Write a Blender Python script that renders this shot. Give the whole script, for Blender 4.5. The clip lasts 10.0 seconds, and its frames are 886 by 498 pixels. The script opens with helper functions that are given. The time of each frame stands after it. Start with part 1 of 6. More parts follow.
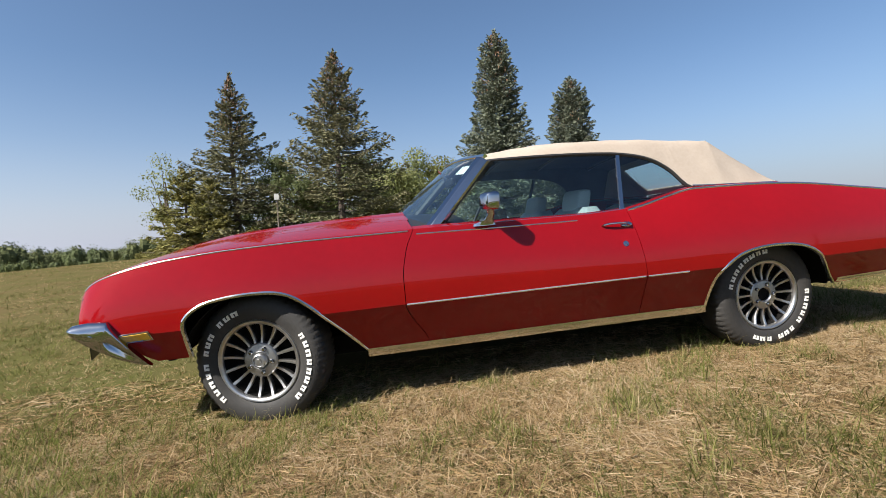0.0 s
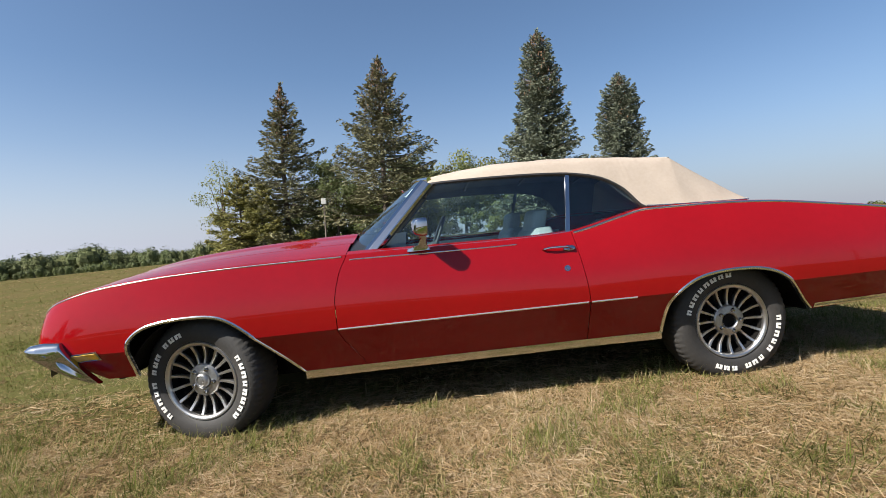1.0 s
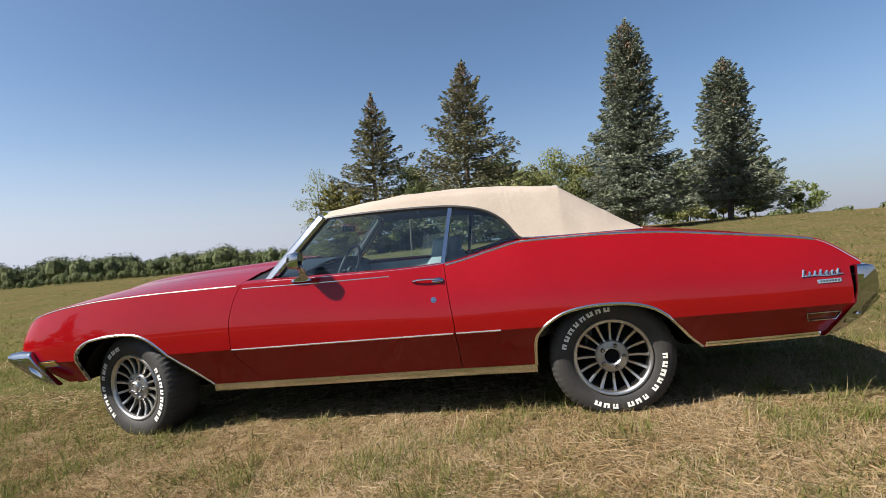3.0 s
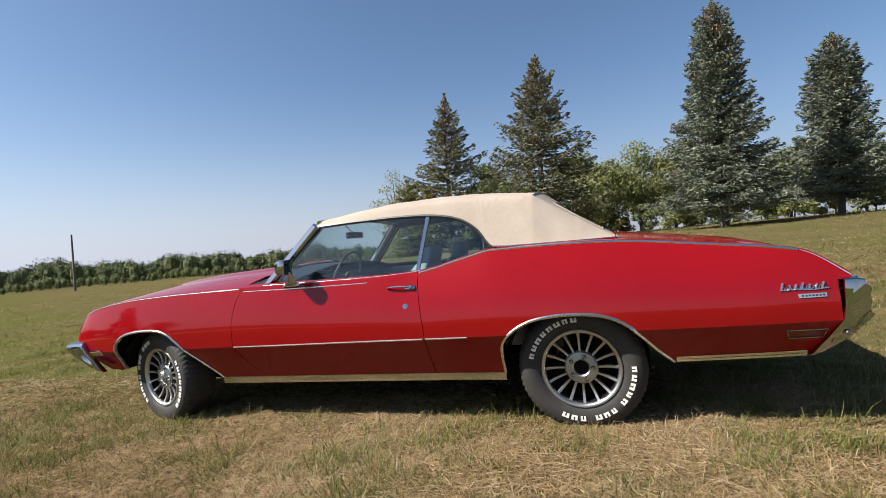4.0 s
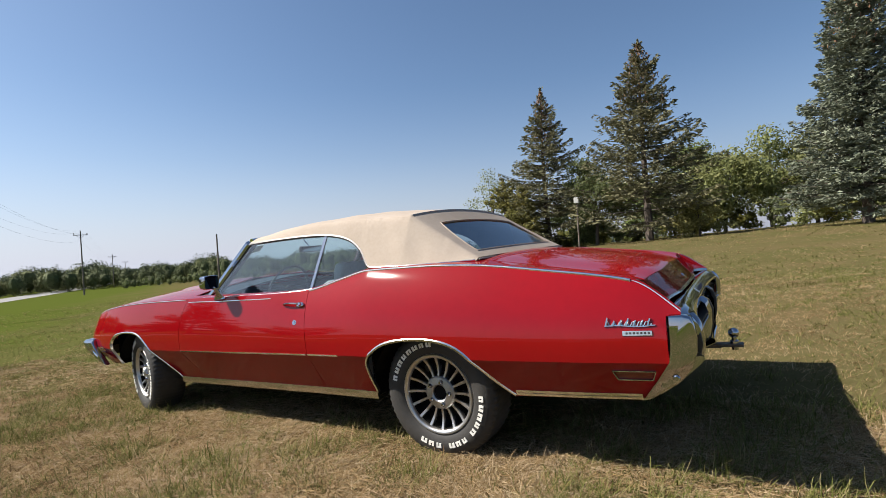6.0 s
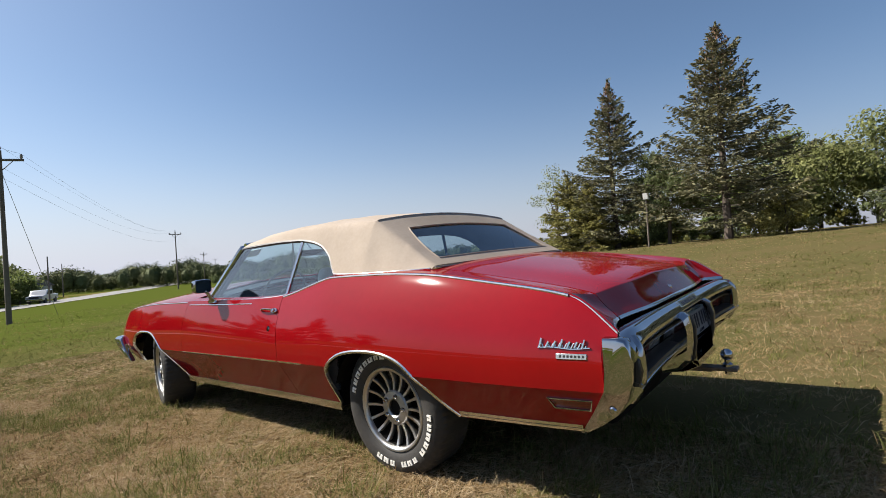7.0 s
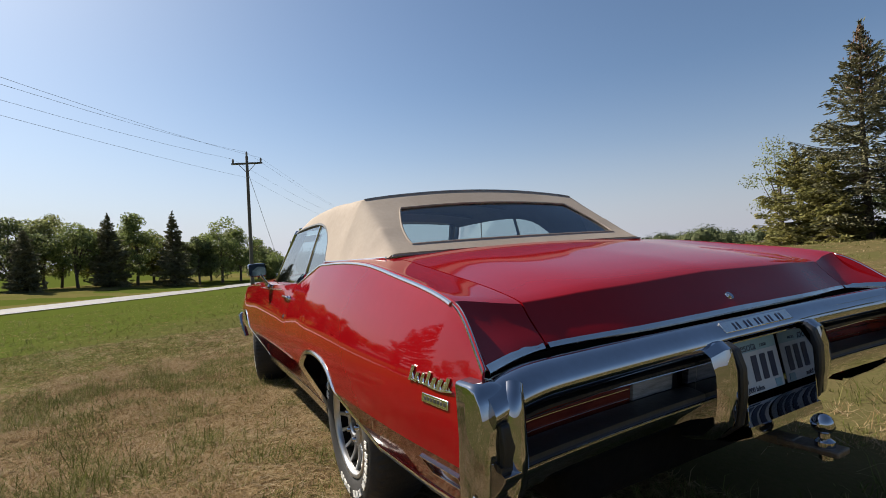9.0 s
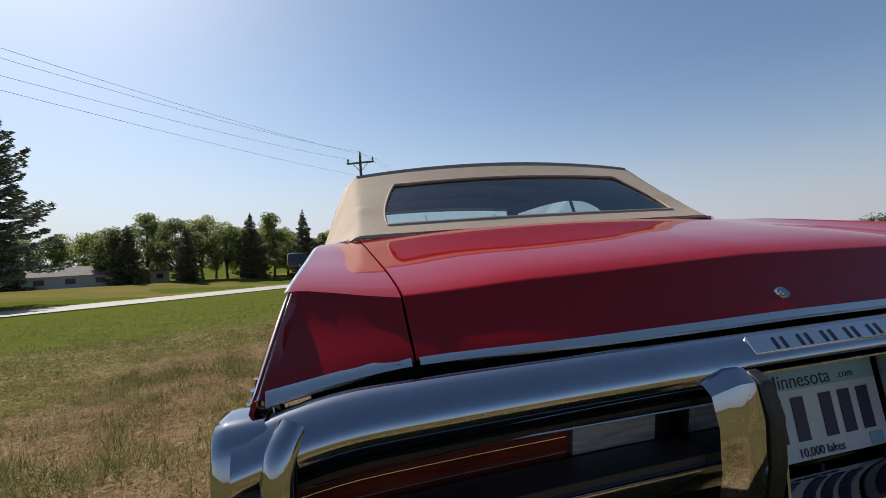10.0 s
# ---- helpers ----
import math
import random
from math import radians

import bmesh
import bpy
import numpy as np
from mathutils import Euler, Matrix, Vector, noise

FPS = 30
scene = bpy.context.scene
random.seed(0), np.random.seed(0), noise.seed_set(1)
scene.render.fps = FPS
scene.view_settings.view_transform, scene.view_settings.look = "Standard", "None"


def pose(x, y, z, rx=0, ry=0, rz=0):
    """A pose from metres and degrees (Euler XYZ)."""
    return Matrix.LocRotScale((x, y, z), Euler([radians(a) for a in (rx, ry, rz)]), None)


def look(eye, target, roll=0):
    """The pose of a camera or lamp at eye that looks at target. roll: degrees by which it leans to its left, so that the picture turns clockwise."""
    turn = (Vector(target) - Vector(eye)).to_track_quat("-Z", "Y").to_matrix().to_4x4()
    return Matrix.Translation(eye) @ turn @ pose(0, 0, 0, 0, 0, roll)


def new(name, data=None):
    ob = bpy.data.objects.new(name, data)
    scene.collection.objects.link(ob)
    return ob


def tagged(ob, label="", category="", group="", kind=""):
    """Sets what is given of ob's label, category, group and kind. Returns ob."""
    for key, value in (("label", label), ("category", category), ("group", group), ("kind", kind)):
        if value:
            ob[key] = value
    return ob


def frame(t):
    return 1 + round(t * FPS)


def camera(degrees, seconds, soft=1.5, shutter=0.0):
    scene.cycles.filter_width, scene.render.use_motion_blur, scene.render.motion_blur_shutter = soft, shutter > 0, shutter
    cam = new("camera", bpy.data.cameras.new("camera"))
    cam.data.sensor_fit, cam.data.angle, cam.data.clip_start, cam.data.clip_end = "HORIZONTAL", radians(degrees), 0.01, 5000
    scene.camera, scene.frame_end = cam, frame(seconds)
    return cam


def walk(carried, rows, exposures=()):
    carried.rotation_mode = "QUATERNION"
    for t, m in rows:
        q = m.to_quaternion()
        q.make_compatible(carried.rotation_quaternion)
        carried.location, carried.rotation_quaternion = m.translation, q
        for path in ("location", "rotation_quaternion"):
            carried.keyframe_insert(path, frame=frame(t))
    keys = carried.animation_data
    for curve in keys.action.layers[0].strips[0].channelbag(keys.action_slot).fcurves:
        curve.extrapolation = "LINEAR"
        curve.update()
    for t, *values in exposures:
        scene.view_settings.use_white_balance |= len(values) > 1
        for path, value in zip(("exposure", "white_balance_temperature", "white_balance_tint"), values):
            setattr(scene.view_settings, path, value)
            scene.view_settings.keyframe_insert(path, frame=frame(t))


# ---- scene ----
# The car stands on a gentle slope: SITE turns the car's own axes (x to its tail, z square on the ground) into the level world.
SITE = pose(0, 0, 0, 1.193, -2.17, 0)
cam = camera(84.6, 10.0, 0.8)
PATH = [
    (0, (0.523, -3.319, 0.924), (0.855, -1.35, 0.809), -5.2),
    (0.5, (0.838, -3.296, 0.942), (1.068, -1.312, 0.837), -5.4),
    (1, (1.142, -3.394, 0.994), (1.26, -1.399, 0.901), -5.6),
    (1.5, (1.433, -3.406, 0.993), (1.434, -1.408, 0.907), -5.7),
    (2, (1.729, -3.396, 1.001), (1.622, -1.401, 0.925), -5.8),
    (2.5, (2.065, -3.5, 1.035), (1.883, -1.509, 0.968), -5.9),
    (4, (3.017, -3.435, 1.054), (2.393, -1.535, 1.024), -6.2),
    (4.5, (3.307, -3.296, 1.028), (2.535, -1.451, 1.008), -6.2),
    (5, (3.627, -3.152, 1.011), (2.754, -1.352, 1.002), -6.3),
    (5.5, (3.951, -3.05, 1.034), (3.007, -1.287, 1.03), -6.2),
    (7, (4.622, -2.453, 1.033), (3.346, -0.914, 1.062), -6.1),
    (7.5, (4.699, -2.183, 1.013), (3.327, -0.728, 1.044), -5.8),
    (8, (4.813, -1.923, 1.006), (3.334, -0.577, 1.045), -5.6),
    (8.5, (4.918, -1.675, 1.011), (3.311, -0.485, 1.052), -5.3),
    (9, (4.822, -1.373, 0.942), (3.054, -0.44, 0.998), -4.9),
    (9.5, (4.767, -1.101, 0.914), (2.892, -0.405, 0.972), -4.8),
    (10, (4.654, -0.797, 0.871), (2.718, -0.3, 0.946), -4.6),
]
walk(cam, [(t, SITE @ look(eye, target, roll)) for t, eye, target, roll in PATH], [(0, 1.12, 6500, 10), (4, 1.07, 6500, 10), (7, 0.98, 6650, 10), (10, 0.78, 6800, 10)])


# ---- light ----
SUN_WAY = (SITE.to_3x3() @ Vector((-0.90, -0.47, 1.0))).normalized()
SUN_EL = math.asin(SUN_WAY.z)
SUN_AZ = math.atan2(SUN_WAY.x, SUN_WAY.y)
world = bpy.data.worlds.new("world")
scene.world = world
world.use_nodes = True
wn = world.node_tree
sky = wn.nodes.new("ShaderNodeTexSky")
sky.sky_type = "NISHITA"
sky.sun_disc = False
sky.sun_elevation, sky.sun_rotation = SUN_EL, SUN_AZ
sky.altitude, sky.air_density, sky.dust_density, sky.ozone_density = 100.0, 0.90, 1.0, 2.6
tint = wn.nodes.new("ShaderNodeMix")
tint.data_type, tint.blend_type = "RGBA", "MULTIPLY"
tint.inputs[0].default_value = 1.0
tint.inputs[7].default_value = (0.925, 1.02, 1.065, 1)
wn.links.new(sky.outputs[0], tint.inputs[6])
# a pale haze that thickens towards the horizon, all the way round
way, height, veil, haze = wn.nodes.new("ShaderNodeTexCoord"), wn.nodes.new("ShaderNodeSeparateXYZ"), wn.nodes.new("ShaderNodeValToRGB"), wn.nodes.new("ShaderNodeMix")
wn.links.new(way.outputs["Generated"], height.inputs[0])
wn.links.new(height.outputs[2], veil.inputs[0])
veil.color_ramp.interpolation = "B_SPLINE"
for k, (at_height, amount) in enumerate(((0.0, 0.92), (0.035, 0.86), (0.10, 0.55), (0.19, 0.16), (0.32, 0.0))):
    e = veil.color_ramp.elements[k] if k < 2 else veil.color_ramp.elements.new(at_height)
    e.position, e.color = at_height, (amount, amount, amount, 1)
haze.data_type = "RGBA"
wn.links.new(veil.outputs[0], haze.inputs[0])
wn.links.new(tint.outputs[2], haze.inputs[6])
# brighter towards the sun, as thin haze is
towards, lift, glow = wn.nodes.new("ShaderNodeVectorMath"), wn.nodes.new("ShaderNodeMapRange"), wn.nodes.new("ShaderNodeVectorMath")
towards.operation, glow.operation = "DOT_PRODUCT", "SCALE"
wn.links.new(way.outputs["Generated"], towards.inputs[0])
towards.inputs[1].default_value = Vector((SUN_WAY.x, SUN_WAY.y, 0)).normalized()
wn.links.new(towards.outputs["Value"], lift.inputs[0])
for k, v in enumerate((-0.7, 0.8, 0.80, 1.42)):
    lift.inputs[k + 1].default_value = v
glow.inputs[0].default_value = (4.1, 4.32, 5.15)
wn.links.new(lift.outputs[0], glow.inputs["Scale"])
wn.links.new(glow.outputs[0], haze.inputs[7])
wn.links.new(haze.outputs[2], wn.nodes["Background"].inputs[0])
wn.nodes["Background"].inputs[1].default_value = 0.061
sun_data = bpy.data.lights.new("sun", "SUN")
sun_data.energy, sun_data.angle, sun_data.color = 5.0, radians(0.53), (1.0, 0.95, 0.87)
sun = new("sun", sun_data)
sun.matrix_world = look(SUN_WAY * 60, (0, 0, 0))

# ---- materials ----


def mat(name, color, rough=0.5, metal=0.0, second=None, scale=4.0, fine=40.0, bump=0.0, bump_scale=60.0, coat=0.0, spread=0.0, rough_spread=0.0, spec=0.5, stretch=None, through_light=0.0):
    """A surface: two colours mixed by noise at two scales, fine relief, and a random shade for each loose piece."""
    m = bpy.data.materials.new(name)
    m.use_nodes = True
    nt = m.node_tree
    n, link = nt.nodes, nt.links.new
    b = n["Principled BSDF"]
    b.inputs["Roughness"].default_value, b.inputs["Metallic"].default_value = rough, metal
    b.inputs["Specular IOR Level"].default_value = spec
    if coat:
        b.inputs["Coat Weight"].default_value, b.inputs["Coat Roughness"].default_value = coat, 0.04
    tc = n.new("ShaderNodeTexCoord")
    src = tc.outputs["Object"]
    if stretch:
        mp = n.new("ShaderNodeMapping")
        mp.inputs["Scale"].default_value = stretch
        link(src, mp.inputs[0])
        src = mp.outputs[0]
    big, small = n.new("ShaderNodeTexNoise"), n.new("ShaderNodeTexNoise")
    big.inputs["Scale"].default_value, small.inputs["Scale"].default_value = scale, fine
    big.inputs["Detail"].default_value = small.inputs["Detail"].default_value = 4.0
    link(src, big.inputs["Vector"])
    link(src, small.inputs["Vector"])
    mul = n.new("ShaderNodeMath")
    mul.operation = "MULTIPLY_ADD"
    link(small.outputs[0], mul.inputs[0])
    mul.inputs[1].default_value = 0.5
    link(big.outputs[0], mul.inputs[2])
    ramp = n.new("ShaderNodeMapRange")
    link(mul.outputs[0], ramp.inputs[0])
    ramp.inputs[1].default_value, ramp.inputs[2].default_value = 0.55, 0.95
    mix = n.new("ShaderNodeMix")
    mix.data_type = "RGBA"
    link(ramp.outputs[0], mix.inputs[0])
    mix.inputs[6].default_value = (*color, 1)
    mix.inputs[7].default_value = (*(second or [c * 0.85 for c in color]), 1)
    out = mix.outputs[2]
    if spread:
        geo = n.new("ShaderNodeNewGeometry")
        hsv = n.new("ShaderNodeHueSaturation")
        mr = n.new("ShaderNodeMapRange")
        link(geo.outputs["Random Per Island"], mr.inputs[0])
        mr.inputs[3].default_value, mr.inputs[4].default_value = 1 - spread, 1 + spread
        link(mr.outputs[0], hsv.inputs["Value"])
        link(out, hsv.inputs["Color"])
        out = hsv.outputs[0]
    link(out, b.inputs["Base Color"])
    if through_light:
        tl, mx = n.new("ShaderNodeBsdfTranslucent"), n.new("ShaderNodeMixShader")
        link(out, tl.inputs[0])
        mx.inputs[0].default_value = through_light
        link(b.outputs[0], mx.inputs[1])
        link(tl.outputs[0], mx.inputs[2])
        link(mx.outputs[0], n["Material Output"].inputs[0])
    if rough_spread:
        rr = n.new("ShaderNodeMapRange")
        link(mul.outputs[0], rr.inputs[0])
        rr.inputs[1].default_value, rr.inputs[2].default_value = 0.5, 1.0
        rr.inputs[3].default_value, rr.inputs[4].default_value = max(0, rough - rough_spread), rough + rough_spread
        link(rr.outputs[0], b.inputs["Roughness"])
    if bump:
        bt, bn = n.new("ShaderNodeTexNoise"), n.new("ShaderNodeBump")
        bt.inputs["Scale"].default_value, bt.inputs["Detail"].default_value = bump_scale, 5.0
        link(src, bt.inputs["Vector"])
        link(bt.outputs[0], bn.inputs["Height"])
        bn.inputs["Strength"].default_value, bn.inputs["Distance"].default_value = bump, 0.01
        link(bn.outputs[0], b.inputs["Normal"])
    return m


def blade_material(name, shades, big=0.8, through_light=0.09):
    """Grass: each blade takes its own shade from a row of colours, shifted by patches of the field."""
    m = mat(name, shades[0], 0.8, spec=0.03)
    nt = m.node_tree
    n, link = nt.nodes, nt.links.new
    geo, tc, no, ad, ramp = n.new("ShaderNodeNewGeometry"), n.new("ShaderNodeTexCoord"), n.new("ShaderNodeTexNoise"), n.new("ShaderNodeMath"), n.new("ShaderNodeValToRGB")
    no.inputs["Scale"].default_value = big
    link(tc.outputs["Object"], no.inputs["Vector"])
    ad.operation = "MULTIPLY_ADD"
    link(no.outputs[0], ad.inputs[0])
    ad.inputs[1].default_value = 0.9
    sub = n.new("ShaderNodeMath")
    sub.operation = "SUBTRACT"
    link(geo.outputs["Random Per Island"], sub.inputs[0])
    sub.inputs[1].default_value = 0.45
    link(sub.outputs[0], ad.inputs[2])
    link(ad.outputs[0], ramp.inputs[0])
    e = ramp.color_ramp.elements
    while len(e) < len(shades):
        e.new(0.5)
    for k, c in enumerate(shades):
        e[k].position = k / (len(shades) - 1)
        e[k].color = (*c, 1)
    link(ramp.outputs[0], n["Principled BSDF"].inputs["Base Color"])
    tl, mx = n.new("ShaderNodeBsdfTranslucent"), n.new("ShaderNodeMixShader")
    link(ramp.outputs[0], tl.inputs[0])
    mx.inputs[0].default_value = through_light
    link(n["Principled BSDF"].outputs[0], mx.inputs[1])
    link(tl.outputs[0], mx.inputs[2])
    link(mx.outputs[0], n["Material Output"].inputs[0])
    return m


def glass(name, tint, gloss=0.02):
    """A thin pane: what lies behind it, tinted, and a sharp reflection that grows at grazing angles."""
    m = bpy.data.materials.new(name)
    m.use_nodes = True
    nt = m.node_tree
    n, link = nt.nodes, nt.links.new
    n.remove(n["Principled BSDF"])
    tr, gl, lw, mx = (n.new("ShaderNode" + k) for k in ("BsdfTransparent", "BsdfGlossy", "LayerWeight", "MixShader"))
    tr.inputs[0].default_value = (*tint, 1)
    gl.inputs["Roughness"].default_value = gloss
    lw.inputs[0].default_value = 0.5
    pw, ma = n.new("ShaderNodeMath"), n.new("ShaderNodeMath")
    pw.operation, ma.operation = "POWER", "MULTIPLY_ADD"
    pw.inputs[1].default_value, ma.inputs[1].default_value, ma.inputs[2].default_value = 3.0, 0.90, 0.09
    link(lw.outputs["Facing"], pw.inputs[0])
    link(pw.outputs[0], ma.inputs[0])
    link(ma.outputs[0], mx.inputs[0])
    link(tr.outputs[0], mx.inputs[1])
    link(gl.outputs[0], mx.inputs[2])
    link(mx.outputs[0], n["Material Output"].inputs[0])
    return m


RED = mat("red_paint", (0.222, 0.0028, 0.0052), 0.6, second=(0.196, 0.0026, 0.0046), scale=1.5, fine=25, coat=0.8, bump=0.006, bump_scale=4, spec=0.0)
CHROME = mat("chrome", (0.45, 0.46, 0.50), 0.03, 1.0, second=(0.40, 0.405, 0.43), scale=8, fine=60, bump=0.02, bump_scale=9, rough_spread=0.02)
TRIM = mat("bright_trim", (0.78, 0.76, 0.73), 0.15, 1.0, second=(0.72, 0.70, 0.66), scale=20, fine=120, rough_spread=0.08)
RUBBER = mat("tyre_rubber", (0.020, 0.019, 0.018), 0.7, second=(0.034, 0.031, 0.028), scale=6, fine=50, bump=0.15, bump_scale=120)
BLACK = mat("black_plastic", (0.012, 0.012, 0.012), 0.45, second=(0.022, 0.02, 0.02), scale=10, fine=80, bump=0.1)
UNDER = mat("underbody_black", (0.005, 0.005, 0.005), 0.95, spec=0.1, second=(0.010, 0.009, 0.008), scale=5, fine=40, bump=0.3)
ALLOY = mat("cast_alloy", (0.42, 0.42, 0.42), 0.42, 1.0, second=(0.31, 0.31, 0.31), scale=15, fine=120, bump=0.12, bump_scale=160)
POLISH = mat("machined_alloy", (0.56, 0.55, 0.54), 0.38, 1.0, second=(0.43, 0.42, 0.41), scale=15, fine=140, bump=0.03, bump_scale=200)
WHITE = mat("white_lettering", (0.80, 0.79, 0.75), 0.6, second=(0.66, 0.64, 0.58), scale=30, fine=150)
CANVAS = mat("cream_vinyl", (0.388, 0.325, 0.270), 0.85, second=(0.338, 0.278, 0.226), scale=3, fine=60, bump=0.22, bump_scale=11, spec=0.12)
PIPING = mat("vinyl_piping", (0.352, 0.333, 0.301), 0.5, second=(0.269, 0.256, 0.23), scale=12, fine=80)
SEAT = mat("pale_vinyl", (0.36, 0.38, 0.38), 0.45, second=(0.29, 0.31, 0.31), scale=6, fine=50, bump=0.1)
DARKTRIM = mat("dark_interior", (0.03, 0.03, 0.032), 0.6, second=(0.05, 0.05, 0.05), scale=8, fine=60, bump=0.1)
AMBER = mat("amber_lens", (0.62, 0.36, 0.03), 0.15, second=(0.52, 0.27, 0.02), scale=30, fine=90, coat=1)
REDLENS = mat("red_lens", (0.10, 0.012, 0.008), 0.12, second=(0.17, 0.028, 0.014), scale=9, fine=70, coat=0.25, spec=0.3, stretch=(1, 1, 8))
CLEARLENS = mat("clear_lens", (0.42, 0.40, 0.38), 0.12, second=(0.22, 0.20, 0.19), scale=10, fine=60, coat=1, stretch=(1, 1, 12))
PANE = glass("tinted_pane", (0.78, 0.91, 0.92))
PLASTICPANE = glass("clear_vinyl_pane", (0.72, 0.82, 0.85), 0.03)
MIRROR = mat("mirror_glass", (0.12, 0.13, 0.15), 0.02, 1.0, second=(0.10, 0.11, 0.13), scale=4, fine=30)
PLATEWHITE = mat("plate_white", (0.49, 0.517, 0.544), 0.4, second=(0.422, 0.462, 0.503), scale=6, fine=50)
PLATEBLUE = mat("plate_blue", (0.204, 0.34, 0.422), 0.4, second=(0.245, 0.381, 0.408), scale=9, fine=60)
INK = mat("dark_ink", (0.012, 0.02, 0.05), 0.5, second=(0.02, 0.025, 0.06), scale=30, fine=90)

# ---- building helpers ----


def part(name, bm, material, parent=None, label="", smooth=38, bevel=0.0, solid=0.0):
    """Links a bmesh as one mesh object under a thing or part."""
    if smooth:
        lim = radians(smooth)
        for f in bm.faces:
            f.smooth = True
        for e in bm.edges:
            if len(e.link_faces) == 1 or e.calc_face_angle(0) > lim:
                e.smooth = False
    me = bpy.data.meshes.new(name)
    bm.to_mesh(me)
    bm.free()
    me.materials.append(material)
    ob = new(name, me)
    if parent:
        ob.parent = parent
    if solid:
        mod = ob.modifiers.new("thickness", "SOLIDIFY")
        mod.thickness, mod.offset = solid, 0.0
    if bevel:
        mod = ob.modifiers.new("edges", "BEVEL")
        mod.width, mod.segments, mod.limit_method, mod.angle_limit = bevel, 2, "ANGLE", radians(35)
    return tagged(ob, label) if label else ob


def empty(name, parent=None, m=None):
    ob = new(name)
    ob.empty_display_size = 0.1
    if parent:
        ob.parent = parent
    if m is not None:
        ob.matrix_basis = m
    return ob


def loft(rows, close=False, caps=False, skip=None):
    """A grid of quads through rows of points; close joins each row's ends."""
    bm = bmesh.new()
    vs = [[bm.verts.new(p) for p in r] for r in rows]
    n = len(rows[0])
    for i in range(len(rows) - 1):
        for j in range(n if close else n - 1):
            if skip and skip(i, j):
                continue
            k = (j + 1) % n
            bm.faces.new((vs[i][j], vs[i][k], vs[i + 1][k], vs[i + 1][j]))
    if caps:
        bm.faces.new(vs[0])
        bm.faces.new(vs[-1][::-1])
    bmesh.ops.remove_doubles(bm, verts=bm.verts, dist=0.00015)
    bmesh.ops.recalc_face_normals(bm, faces=bm.faces)
    return bm


def join(*bms):
    out = bmesh.new()
    for b in bms:
        me = bpy.data.meshes.new("tmp")
        b.to_mesh(me)
        b.free()
        out.from_mesh(me)
        bpy.data.meshes.remove(me)
    return out


def box(x0, x1, y0, y1, z0, z1):
    bm = bmesh.new()
    bmesh.ops.create_cube(bm, size=1, matrix=Matrix.LocRotScale(((x0 + x1) / 2, (y0 + y1) / 2, (z0 + z1) / 2), None, (x1 - x0, y1 - y0, z1 - z0)))
    return bm


def prism(poly, axis, a, b):
    """A polygon in the plane across axis, drawn out from a to b."""
    def p(q, w):
        return {"x": (w, q[0], q[1]), "y": (q[0], w, q[1]), "z": (q[0], q[1], w)}[axis]
    return loft([[p(q, a) for q in poly], [p(q, b) for q in poly]], close=True, caps=True)


def tube(points, r, n=8, closed=False, radii=None):
    """A round bar along points."""
    pts = [Vector(p) for p in points]
    rows, up = [], None
    m = len(pts)
    for i, p in enumerate(pts):
        a = pts[(i - 1) % m] if closed or i else p
        b = pts[(i + 1) % m] if closed or i < m - 1 else p
        d = (b - a).normalized()
        if up is None:
            up = Vector((0, 0, 1)) if abs(d.z) < 0.9 else Vector((1, 0, 0))
        s = d.cross(up).normalized()
        up = s.cross(d).normalized()
        q = radii[i] if radii else r
        rows.append([p + (s * math.cos(t) + up * math.sin(t)) * q for t in [k * math.tau / n for k in range(n)]])
    if closed:
        rows.append(rows[0])
    return loft(rows, close=True, caps=not closed)


def turned(profile, n=48, axis="y", close=False):
    """A body of rotation about an axis through the origin: profile of (radius, along)."""
    rows = []
    for k in range(n + 1):
        a = k * math.tau / n
        c, s = math.cos(a), math.sin(a)
        rows.append([{"y": (r * c, h, r * s), "z": (r * c, r * s, h), "x": (h, r * c, r * s)}[axis] for r, h in profile])
    return loft(rows, close=close)


def ball(c, r, squash=(1, 1, 1), seg=16):
    bm = bmesh.new()
    bmesh.ops.create_uvsphere(bm, u_segments=seg, v_segments=seg // 2, radius=1, matrix=Matrix.LocRotScale(c, None, [r * k for k in squash]))
    return bm


def curve(pts):
    """A smooth function through (x, value) pairs."""
    xs, ys = [p[0] for p in pts], [p[1] for p in pts]
    d = [(ys[i + 1] - ys[i]) / (xs[i + 1] - xs[i]) for i in range(len(xs) - 1)]
    m = [d[0]] + [0 if d[i] * d[i + 1] <= 0 else 2 * d[i] * d[i + 1] / (d[i] + d[i + 1]) for i in range(len(d) - 1)] + [d[-1]]

    def f(x):
        if x <= xs[0]:
            return ys[0]
        if x >= xs[-1]:
            return ys[-1]
        i = max(k for k in range(len(xs) - 1) if xs[k] <= x)
        h = xs[i + 1] - xs[i]
        t = (x - xs[i]) / h
        return ((2 * t ** 3 - 3 * t * t + 1) * ys[i] + (t ** 3 - 2 * t * t + t) * h * m[i] + (3 * t * t - 2 * t ** 3) * ys[i + 1] + (t ** 3 - t * t) * h * m[i + 1])
    return f


def steps(a, b, n):
    return [a + (b - a) * i / n for i in range(n + 1)]


